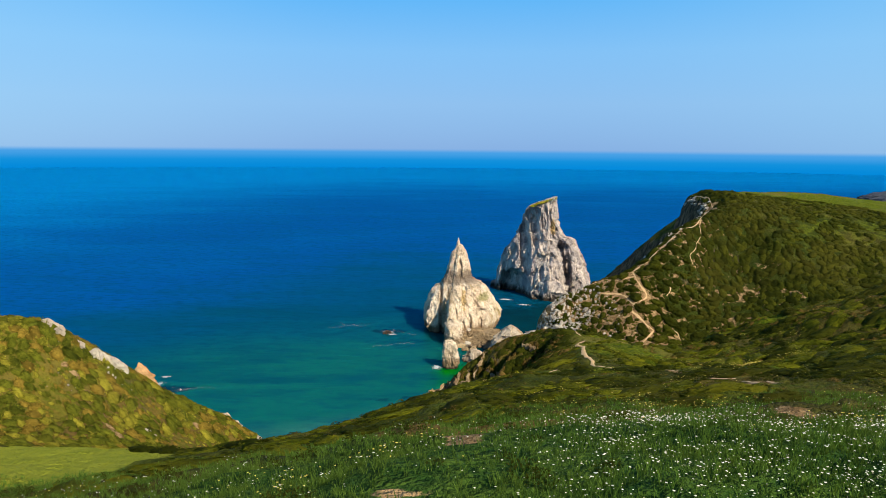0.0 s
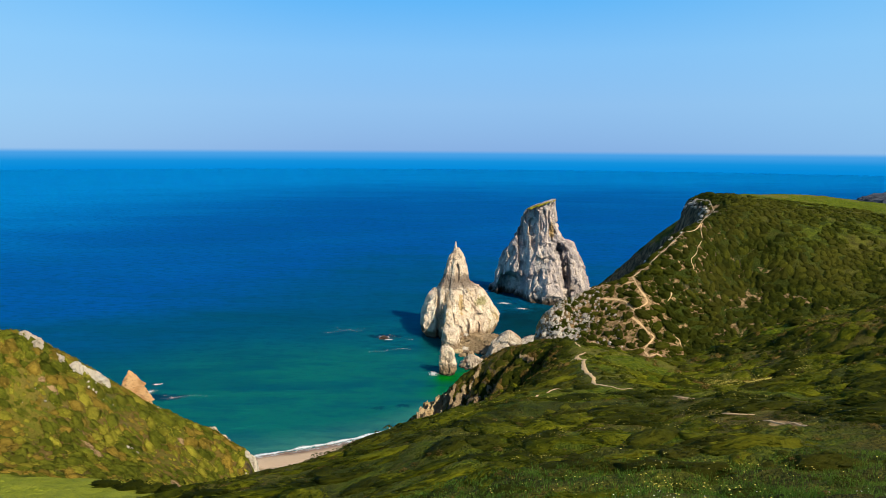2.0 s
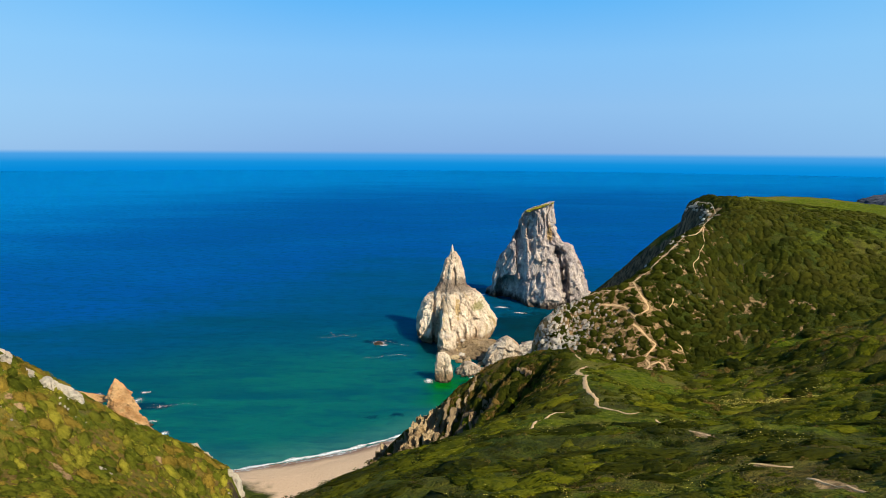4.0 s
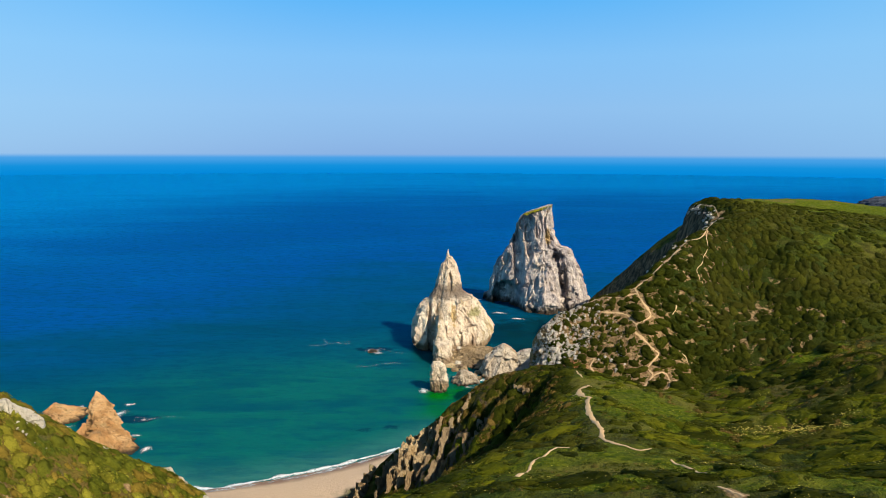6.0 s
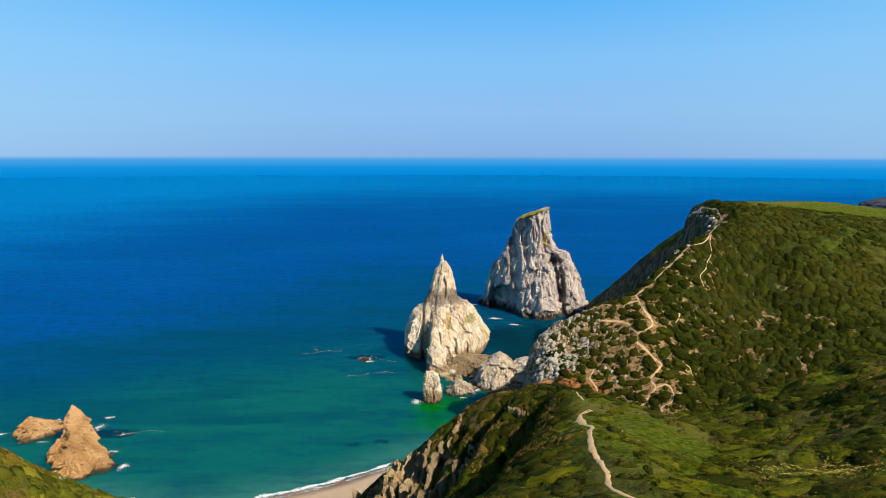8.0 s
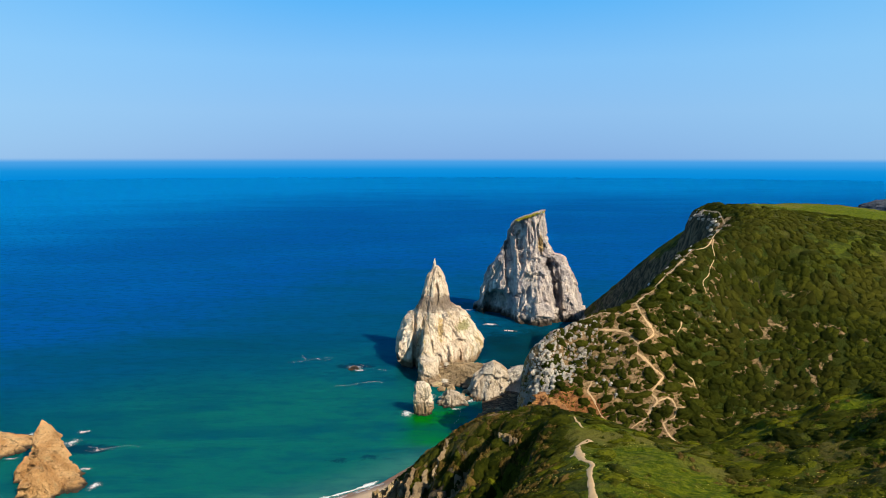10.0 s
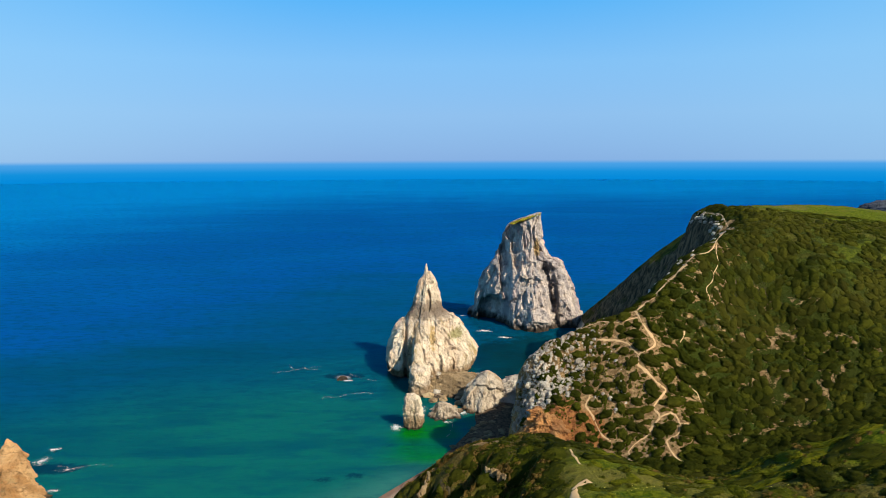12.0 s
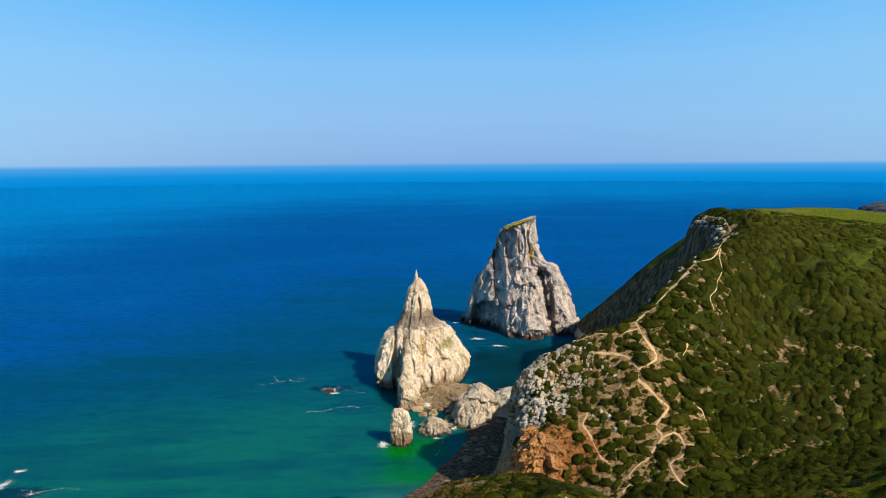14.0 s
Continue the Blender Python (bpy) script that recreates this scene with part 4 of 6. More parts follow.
tooth = crag("rock_tooth", [(-4, -176, -163, 342, 354), (0, -175, -164, 343, 353), (4, -173.5, -166, 345, 351), (7, -171.5, -168, 346.5, 350), (9.5, -170, -169.3, 347.5, 349)], MAT_ORANGE, 100, 0.25, 39, 0.7, 0.25, 0.15, 0.2, 0.8, 3.5)
tagged(tooth, "small pointed orange rock beside the pinnacle", "rock")
awash = crag("rock_awash", [(-3, -56, -46, 496, 503), (0, -54.5, -47.5, 497, 502), (1.5, -53, -49, 498, 501), (2.2, -52, -50, 499, 500)], MAT_WET, 70, 0.25, 41, 0.6, 0.3, 0.15, 0.1, 0.8, 2.5)
tagged(awash, "dark wet rock awash in foam", "rock")
orange_face = crag("orange_cliff", [(6, 38.0, 63, 325, 364), (14, 38.6, 62, 326.5, 364), (21.5, 39.6, 60.5, 329, 364), (27.5, 41.0, 58.5, 332.5, 365), (31.5, 42.8, 56.5, 336.5, 365), (35.5, 45.5, 54, 342.5, 364)],
                   MAT_RUST, 190, 0.28, 43, 2.4, 0.5, 0.2, 0.8, 0.6, 6.0, (), 0.0, 1.3)
tagged(orange_face, "rust-orange broken rock face on the headland", "rock")

far_head = crag("far_headland", [(-5, 592, 1040, 900, 1200), (20, 598, 1040, 915, 1190), (45, 607, 1040, 935, 1170), (60, 614, 1040, 948, 1160), (66, 622, 1040, 958, 1150), (71, 640, 1040, 966, 1140), (73, 675, 1040, 985, 1120)],
                MAT_FAR, 300, 1.4, 47, 4.0, 1.6, 0.8, 1.0, 0.8, 26.0)
tagged(far_head, "far grey cliff headland with pale top", "cliff", kind="structure")


def boulder_mesh(name, material, seed, tall=0.7):
    """A loose angular rock of about one metre in radius."""
    ob = crag(name, [(-0.6, -0.9, 0.9, -0.9, 0.9), (0, -1, 1, -1, 1), (0.45 * tall, -0.9, 0.85, -0.9, 0.9), (0.8 * tall, -0.6, 0.6, -0.65, 0.6), (tall, -0.25, 0.2, -0.2, 0.3)],
              material, 20, 0.16, seed, 0.55, 0.10, 0.02, 0.0, 0.7, 1.3)
    return ob


def place_all(kinds, spots, label, category, group, sink=0.15):
    """Copies of the kinds at spots of (x, y, size, z or None), then the kinds themselves at the last spots."""
    rs = np.random.RandomState(len(spots))
    for k, (x, y, size, z) in enumerate(spots):
        ob = kinds[k % len(kinds)]
        m = Matrix.Translation((x, y, (float(height(x, y)) if z is None else z) - sink * size)) @ Matrix.Rotation(rs.uniform(0, 6.28), 4, "Z") @ Matrix.Rotation(rs.uniform(-0.25, 0.25), 4, "X")
        if k < len(kinds):
            ob.matrix_world = m
            ob.scale = (size,) * 3
            tagged(ob, label, category, group)
        else:
            made = copy_thing(ob, m)
            made.scale = (size,) * 3


rs = np.random.RandomState(5)
# loose rocks between the stack and the headland
spots = []
for _ in range(110):
    x, y = rs.uniform(2, 62), rs.uniform(442, 496)
    spots.append((x, y, 0.6 + 2.4 * rs.uniform() ** 2, max(0.2, rs.uniform(-0.4, 2.2))))
for _ in range(110):
    x, y = rs.uniform(0, 36), rs.uniform(466, 498)
    spots.append((x, y, 0.5 + 1.6 * rs.uniform() ** 2, max(0.3, 0.12 * (y - 462) + rs.uniform(-0.5, 0.8))))
place_all([boulder_mesh("boulder", MAT_STACK, 60 + k) for k in range(3)] + [boulder_mesh("boulder", MAT_CLIFF, 70 + k) for k in range(3)] + [boulder_mesh("boulder", MAT_PALE, 75)], spots,
          "angular pale boulder on the cove floor", "boulder", "boulders of the cove")
# dark wet boulders on the shingle under the headland
spots = []
for _ in range(56):
    u = rs.uniform(0, 1)
    spots.append((14 + 24 * u + rs.normal(0, 5), 372 + 66 * u + rs.normal(0, 5), 0.5 + 2.0 * rs.uniform() ** 2.5, None))
place_all([boulder_mesh("shingle_boulder", MAT_DARK, 66 + k) for k in range(4)], spots, "dark brown boulder on the shaded shingle", "boulder", "boulders of the shingle", 0.3)
# pale outcrops on the nose of the headland
spots = []
for _ in range(178):
    u, v = rs.uniform(0, 1), rs.normal(0, 1)
    x, y = 43 + 42 * u + 2.0 * v, 352 + 32 * u**0.7 - abs(v) * 7 * (1 - u) - rs.uniform(0, 26) * u
    if x < 74 + 0.5 * (y - 372) and math.hypot((x - 55) / 13, (y - 340) / 11) > 1:
        spots.append((x, y, 0.35 + 1.2 * rs.uniform() ** 2.2, None))
for _ in range(120):
    y = rs.uniform(341, 379)
    x = 43.5 + 4.8 * abs(rs.normal()) + max(0, (y - 372)) * 1.2
    if y > 352:
        spots.append((x, y, 0.5 + 1.6 * rs.uniform() ** 1.6, None))
place_all([boulder_mesh("outcrop", MAT_PALE, 80 + k, 0.9) for k in range(6)], spots, "pale weathered limestone outcrop among bushes", "rock", "outcrops of the headland", 0.4)
# outcrops on the left hill
LEDGES = [(-111.5, 187.3, 3.0, 0.7, 14), (-105.3, 188.6, 1.2, 0.7, 6), (-75, 212.3, 1.0, 0.8, 5), (-88, 206.8, 1.2, 0.5, 4), (-70, 210.3, 1.2, 0.6, 5), (-61, 207, 2.5, 0.9, 16), (-58.5, 203, 1.6, 0.8, 10), (-97, 188, 1.5, 0.35, 4), (-84, 180, 1.5, 0.35, 4)]
spots = [(x + w * rs.uniform(-1, 1), y + 0.5 * w * rs.uniform(-1, 1), size * rs.uniform(0.5, 1.15), None) for x, y, w, size, n in LEDGES for _ in range(n)]
spots += [(-103.8 + 7.6 * u + rs.normal(0, 0.3), 190.4 + 2.6 * u + rs.normal(0, 0.4), rs.uniform(0.7, 1.45), None) for u in rs.uniform(0, 1, 30)]
place_all([boulder_mesh("hillside_rock", MAT_CREAM, 90 + k, 1.4) for k in range(5)], [(x, y, abs(s) + 0.15, z) for x, y, s, z in spots],
          "pale limestone outcrop on the hillside", "rock", "outcrops of the hillside", 0.2)
# pale stones along the headland's cliff edge
spots = [(100 + 55 * u + rs.normal(0, 2.5), 390 + 38 * u + rs.normal(0, 2.5), rs.uniform(0.4, 1.3), None) for u in rs.uniform(0, 1, 60)]
spots += [(152 + 9 * u + rs.normal(0, 1.5), 440 + 60 * u, rs.uniform(0.6, 1.8), None) for u in rs.uniform(0, 1, 30)]
place_all([boulder_mesh("edge_stone", MAT_PALE, 100 + k, 0.6) for k in range(4)], spots, "pale stone at the cliff edge", "rock", "stones of the cliff edge", 0.3)


def fin(top, foot, tall, thick, material, seed, label):
    """A leaning slab of rock that runs down the slope from top to foot: steep on its west, split and jagged along its crest."""
    a, b = np.array(top, float), np.array(foot, float)
    n, m = 96, 18
    t = np.linspace(0, 1, n)
    line = a + (b - a) * t[:, None]
    across = np.array([-(b - a)[1], (b - a)[0]]) / np.linalg.norm(b - a)
    line = line + across * (1.6 * fnoise(np.stack([t * 3, t * 0 + seed + 4, t * 0], 1), 3))[:, None]
    ends = np.minimum(1, 6 * np.minimum(t, 1 - t)) ** 0.7
    steps_up = fnoise(np.stack([t * 5, t * 0 + seed, t * 0], 1), 4)
    crest = tall * ends * np.clip(0.75 + 0.7 * np.round(steps_up * 5) / 5 + 0.3 * steps_up, 0.25, 1.5)
    base = height(line[:, 0], line[:, 1])
    u = np.linspace(1, -1, m)
    off = thick * u[None] * (0.6 + 0.4 * ends[:, None])
    lift = (1 - np.abs(u[None]) ** 1.6) ** 0.55 * (crest[:, None] + 2.5) - 2.5
    x = line[:, 0, None] + across[0] * off - 0.30 * lift
    y = line[:, 1, None] + across[1] * off
    z = base[:, None] + lift
    p = np.stack([x, y, z], -1).reshape(-1, 3)
    p += np.stack([0.5 * facets(p, 1.7, seed, 5.0) + 0.2 * facets(p, 0.7, seed + 5, 4.0), 0.3 * facets(p, 1.7, seed + 1, 5.0), 0.3 * facets(p, 1.2, seed + 2, 2.0)], 1)
    f = grid_faces(n, m)
    ob = mesh_of("rock_fin", p, np.concatenate([f[:, [0, 1, 2]], f[:, [0, 2, 3]]]), material, smooth=False)
    return tagged(ob, label, "rock", "rock fins of the spur")


FINS = [((-3.5, 225), (-13, 203), 4.2, 0.9), ((-17.5, 231), (-20, 214), 4.6, 1.0), ((0.5, 221), (-8, 194), 3.4, 0.8), ((4.5, 223), (0, 214), 1.2, 0.7), ((10.8, 214), (5, 203), 2.6, 0.7),
        ((-10, 227), (-17, 208), 4.0, 0.9), ((-13.5, 229), (-20, 211), 3.0, 0.7), ((-22, 237), (-27, 220), 3.8, 0.9), ((13.2, 193), (9, 182), 1.6, 0.7), ((-1, 208), (-9, 188), 2.6, 0.7), ((-27, 242), (-33, 228), 3.0, 0.8),
        ((-6.5, 227), (-15, 208), 3.4, 0.8), ((5, 210), (-2, 192), 2.2, 0.7), ((-24, 234), (-30, 219), 2.6, 0.8), ((-4, 200), (-11, 184), 2.0, 0.6), ((7, 229), (3.5, 221), 0.7, 0.6),
        ((-5.2, 226), (-12, 209), 2.6, 0.5), ((-8.2, 227.5), (-15.5, 210), 3.0, 0.5), ((-1.5, 223), (-9.5, 203), 2.2, 0.5), ((-15.5, 230.5), (-20, 216), 3.2, 0.5), ((8.6, 213.5), (2.6, 201), 1.8, 0.5), ((12.2, 214.2), (8.5, 208), 1.8, 0.5)]
for k, (top, foot, tall, thick) in enumerate(FINS):
    fin(top, foot, tall, thick, MAT_DARK if k % 4 == 2 else MAT_CLIFF, 200 + 7 * k, "leaning fin of brown and pale rock on the spur's cliff")
for k, (top, foot, tall, thick) in enumerate([((20.0, 207.5), (15.6, 212.3), 1.6, 0.8), ((16.6, 193.5), (14.5, 187), 1.4, 0.8)]):
    fin(top, foot, tall, thick, MAT_CLIFF if k == 0 else MAT_ORANGE, 300 + 7 * k, "pale rock showing through the scrub" if k == 0 else "orange rock showing through the scrub")

# ---------- footpaths ----------
SPUR_PATHS = [
    (0.9, [(31.2, 209), (31.2, 204), (31.0, 199.5)]),
    (2.2, [(31.0, 193), (29.0, 191.8), (27.9, 189.5), (27.2, 184), (26.7, 178.3)]),
    (1.35, [(26.7, 178.3), (27.2, 173.4), (25.6, 168.3), (23.4, 156), (23.0, 150.1), (22.0, 140.6), (21.6, 136.4)]),
    (1.0, [(21.6, 136.4), (22.2, 133), (23.2, 131.3), (24.8, 129.4), (26.3, 130)]),
    (0.7, [(26.4, 122), (26.7, 118.5), (27.3, 112)]),
    (0.7, [(23.3, 99.8), (23.6, 98), (23.9, 95.5)]), (0.8, [(20.9, 79.4), (22, 77.8), (23.2, 77.0)]), (0.7, [(22.2, 73), (22.6, 70), (23.0, 67.5)]),
    (0.6, [(5.4, 113.5), (7.8, 120), (10.6, 128.6), (12.3, 131.1), (14.1, 134.2), (16.0, 134.9)]),
]
CREST_PATHS = [
    (1.15, [(71, 317), (74.4, 320), (75, 323.2), (79.6, 325.9), (83.2, 327.4), (85.6, 330.4), (89.0, 333.3), (88.0, 337.4), (90.9, 340.3), (94.2, 343.2), (92.1, 346), (89.6, 349.4), (86.5, 353.3), (87.4, 356.2), (91.4, 357.6), (95.4, 361), (93.4, 367.4), (92.4, 372), (91.8, 379.3)]),
    (2.0, [(92.5, 379), (97.5, 382.5), (102.5, 385), (108.5, 389), (116.5, 395), (124, 400.5)]),
    (1.2, [(124, 400.5), (128.5, 400), (133, 402), (138, 409.5), (143, 417), (149, 426), (154, 433)]),
]
NOSE_PATHS = [
    (1.0, [(57, 373), (64, 377), (71.9, 378.8), (77.4, 377.2), (82.3, 374.5), (87.9, 374), (92, 374)]),
    (1.0, [(87.4, 356), (86.4, 358.5), (84.2, 363.4), (79.6, 366.6), (74, 369)]),
    (1.2, [(89.2, 333.2), (94.0, 333.4), (94.8, 330), (94.6, 327.4), (97.9, 327.6)]), (1.0, [(94.6, 327.4), (92.1, 322.6), (87.8, 321.3), (87.9, 315), (89.7, 309)]),
    (0.8, [(109.5, 367.6), (108, 365), (106.2, 363)]), (0.6, [(105.2, 345.4), (106.8, 344), (106.6, 341.5)]),
    (1.2, [(66.8, 349.7), (64.4, 345.9), (65.9, 341.4), (67.6, 333.9), (69.9, 329.4)]),
    (0.55, [(124.5, 380), (124.2, 384), (128, 387), (129.6, 390), (132, 393), (133.7, 396), (134.5, 401), (137.3, 407)]),
    (0.9, [(154, 433), (156, 446), (158, 462), (160, 484)]),
]
PATHS = SPUR_PATHS + CREST_PATHS + NOSE_PATHS


def curve_points(bends, step):
    """A smooth line through the bends."""
    p = np.array(bends, float)
    q = np.concatenate([[2 * p[0] - p[1]], p, [2 * p[-1] - p[-2]]])
    out = []
    for k in range(len(p) - 1):
        a, b, c, d = q[k:k + 4]
        n = max(2, int(np.linalg.norm(c - b) / step))
        t = (np.arange(n) / n)[:, None]
        out.append(0.5 * (2 * b + (c - a) * t + (2 * a - 5 * b + 4 * c - d) * t**2 + (3 * b - a - 3 * c + d) * t**3))
    return np.concatenate(out + [p[-1:]])


PATH_LINES = [(w, curve_points(line, 0.7)) for w, line in PATHS]
_trodden = kdtree.KDTree(sum(len(l) for _, l in PATH_LINES))
_n = 0
for _w, _l in PATH_LINES:
    for _q in _l:
        _trodden.insert((_q[0], _q[1], 0), _n)
        _n += 1
_trodden.balance()


def off_paths(x, y, room=1.5):
    return np.array([_trodden.find((a, b, 0))[2] > room for a, b in zip(x, y)], bool)


def footpath(width, line, seed):
    n, m = len(line), 7
    d = np.gradient(line, axis=0)
    d /= np.linalg.norm(d, axis=1)[:, None]
    side = np.stack([-d[:, 1], d[:, 0]], 1)
    t = np.arange(n) * 0.7
    left, right = (0.55 * width * (0.55 + 1.5 * np.clip(0.2 + fnoise(np.stack([t / 6.0, t * 0 + seed + o, t * 0], 1), 4), -0.3, 1)) for o in (0.0, 7.7))
    left, right = (q * (1 + 0.6 * fnoise(np.stack([t / 1.6, t * 0 + seed + o, t * 0 + 4], 1), 2)) for q, o in ((left, 2.0), (right, 9.0)))
    u = np.linspace(-1, 1, m)
    off = np.where(u[None] < 0, u[None] * left[:, None], u[None] * right[:, None])
    x, y = line[:, 0, None] + side[:, 0, None] * off, line[:, 1, None] + side[:, 1, None] * off
    z = height(x.ravel(), y.ravel()).reshape(n, m) + 0.07 - 0.30 * np.abs(u[None]) ** 4 + 0.05 * fnoise(np.stack([x.ravel(), y.ravel(), 0 * x.ravel()], 1) / 0.8, 2).reshape(n, m)
    ob = mesh_of("footpath", np.stack([x, y, z], -1).reshape(-1, 3), grid_faces(n, m), MAT_PATH)
    return tagged(ob, "trodden pale earth footpath through scrub", "footpath", "footpaths", "structure")


for k, (w, l) in enumerate(PATH_LINES):
    footpath(w, l, 3.1 * k)

# ---------- foam on the water ----------
def foam(cx, cy, rx, ry, turn, size, seed):
    """A sheet of foam on the water, thick in its middle."""
    n = 17
    u, v = (a.ravel() for a in np.meshgrid(np.linspace(-1, 1, n), np.linspace(-1, 1, n)))
    c, s = math.cos(radians(turn)), math.sin(radians(turn))
    bend = 0.5 * ry * np.sin(2.6 * u + seed)
    ox, oy = u * rx * 0.95, v * ry * 2.2 + bend
    x, y = cx + c * ox - s * oy, cy + s * ox + c * oy
    core = np.clip(1 - np.hypot(u, v), 0, 1) ** 0.7
    ob = mesh_of("foam_patch", np.stack([x, y, 0.1 + 0.25 * core], 1), grid_faces(n, n), MAT_FOAM)
    core_attr(ob, core * min(1.0, 0.55 + 0.5 * size))
    return tagged(ob, "ragged white foam drifting on the water", "foam", "foam on the sea", "stuff")


def core_attr(ob, values):
    a = ob.data.attributes.new("core", "FLOAT", "POINT")
    a.data.foreach_set("value", values.astype(np.float32))


TOWER_FOAM = [(-51, 503, 7, 3.4, 8, 1.5), (-47, 497, 5, 1.4, -6, 0.9), (-2, 447, 6, 3, 30, 1.3), (-13.5, 421, 5, 3.0, 20, 1.5), (44, 617, 9, 2.6, -4, 1.4), (58, 597, 8, 2.0, 6, 1.3), (30, 672, 6, 1.5, 0, 1.0), (-171, 398, 5, 1.4, 12, 0.8), (-170, 385, 6, 3.0, 25, 0.5)]
COVE_FOAM = [(-138, 340.5, 4, 2.2, 20, 0.9), (-150, 356, 5, 1.2, 8, 0.6), (-195, 394, 3, 1.6, 10, 0.6), (-188, 367, 5, 1.0, 20, 0.6), (-153, 377, 10, 1.6, 20, 0.1), (-213, 376, 4, 1.5, 0, 0.7), (-208, 384, 5, 1.2, 70, 0.6), (20, 440, 5, 2, -20, 0.8)]
OUTER_FOAM = [(8, 447, 6, 3, 10, 0.9), (12, 428, 4, 1.2, 20, 0.6), (26, 526, 6, 1.4, 60, 0.7), (126, 668, 5, 2, 0, 1.0), (38, 497, 6, 1.4, 40, 0.7)]
for k, row in enumerate(TOWER_FOAM + COVE_FOAM + OUTER_FOAM):
    foam(*row, 400 + k)


def streak(bends, wide, seed):
    """A thin thread of foam drawn out by the current."""
    line = curve_points(bends, 0.6)
    d = np.gradient(line, axis=0)
    side = np.stack([-d[:, 1], d[:, 0]], 1) / np.linalg.norm(d, axis=1)[:, None]
    n, m = len(line), 5
    t = np.arange(n) * 0.6
    line = line + side * (1.8 * fnoise(np.stack([t / 7.0, t * 0 + seed, t * 0], 1), 3))[:, None]
    w = 1.7 * wide * np.clip(0.7 + 1.2 * fnoise(np.stack([t / 4.0, t * 0 + seed + 3, t * 0], 1), 3), 0.15, 2)
    u = np.linspace(-1, 1, m)
    x, y = (line[:, k, None] + side[:, k, None] * u[None] * w[:, None] for k in (0, 1))
    ob = mesh_of("foam_streak", np.stack([x, y, np.full_like(x, 0.15)], -1).reshape(-1, 3), grid_faces(n, m), MAT_FOAM)
    core_attr(ob, np.broadcast_to(0.56 - 0.4 * np.abs(u)[None], (n, m)).ravel())
    return tagged(ob, "thin curved thread of white foam on the water", "foam", "foam on the sea", "stuff")


for k, (w, bends) in enumerate([(1.3, [(-58, 463), (-56.5, 467), (-50, 468), (-43, 471.5), (-36, 474), (-30, 473)]), (0.9, [(-90, 530), (-87, 524), (-84, 519), (-79, 522), (-74, 519), (-69, 521)]), (0.8, [(-84, 519), (-90, 515), (-97, 514)]),
                                (0.7, [(-77, 521), (-73, 525), (-68, 525)]), (0.7, [(-48, 510), (-41, 503), (-34, 498), (-30, 497)]), (0.8, [(-160, 380), (-152, 378), (-144, 381), (-136, 380)]), (0.6, [(20, 443), (15, 430), (14, 418), (11, 408)])]):
    streak(bends, w, 7.0 * k)


def surf(shift, wide, seed, name, thick=1.25):
    """A line of breaking foam along the sand."""
    line = curve_points([(x, y) for x, y, _ in SHORE[1:6]], 0.8)
    n, m = len(line), 5
    d = np.gradient(line, axis=0)
    d /= np.linalg.norm(d, axis=1)[:, None]
    side = np.stack([-d[:, 1], d[:, 0]], 1)
    t = np.arange(n) * 0.8
    w = wide * np.clip(0.55 + 1.9 * fnoise(np.stack([t / 9, t * 0 + seed, t * 0], 1), 3), 0.06, 2)
    mid = shift + 1.6 * fnoise(np.stack([t / 14, t * 0 + seed + 5, t * 0], 1), 3)
    off = mid[:, None] + np.linspace(-0.5, 0.5, m)[None] * w[:, None]
    x, y = line[:, 0, None] + side[:, 0, None] * off, line[:, 1, None] + side[:, 1, None] * off
    z = np.maximum(height(x.ravel(), y.ravel()).reshape(n, m), 0.0) + 0.12 + 0.25 * (1 - np.linspace(-1, 1, m)[None] ** 2)
    ob = mesh_of(name, np.stack([x, y, z], -1).reshape(-1, 3), grid_faces(n, m), MAT_FOAM)
    core_attr(ob, np.broadcast_to(thick - 0.5 * np.abs(np.linspace(-1, 1, m))[None], (n, m)).ravel())
    return tagged(ob, "thin line of white surf along the beach", "surf", "surf", "stuff")


surf(1.6, 5.0, 1.0, "surf_line", 1.05)
surf(-2.6, 9.0, 4.0, "surf_wash", 0.72)

# ---------- scrub, grass and flowers ----------
def dome(seed, rings=4, around=8):
    """A lumpy leafy dome about one unit in radius: places and triangles."""
    rs = np.random.RandomState(seed)
    v, f = [], []
    for k in range(rings):
        t = k / rings * math.pi / 2 * 1.02 - 0.12
        for j in range(around):
            a = 2 * math.pi * (j + 0.5 * (k % 2)) / around
            r = 1 + rs.uniform(-0.24, 0.24)
            v.append((r * math.cos(t) * math.cos(a), r * math.cos(t) * math.sin(a), r * math.sin(t)))
    v.append((0, 0, 1 + rs.uniform(-0.1, 0.15)))
    for k in range(rings - 1):
        for j in range(around):
            a, b = k * around + j, k * around + (j + 1) % around
            c, d = a + around, b + around
            f += [(a, b, d), (a, d, c)] if k % 2 == 0 else [(a, b, c), (b, d, c)]
    top = (rings - 1) * around
    f += [(top + j, top + (j + 1) % around, rings * around) for j in range(around)]
    return np.array(v), np.array(f)


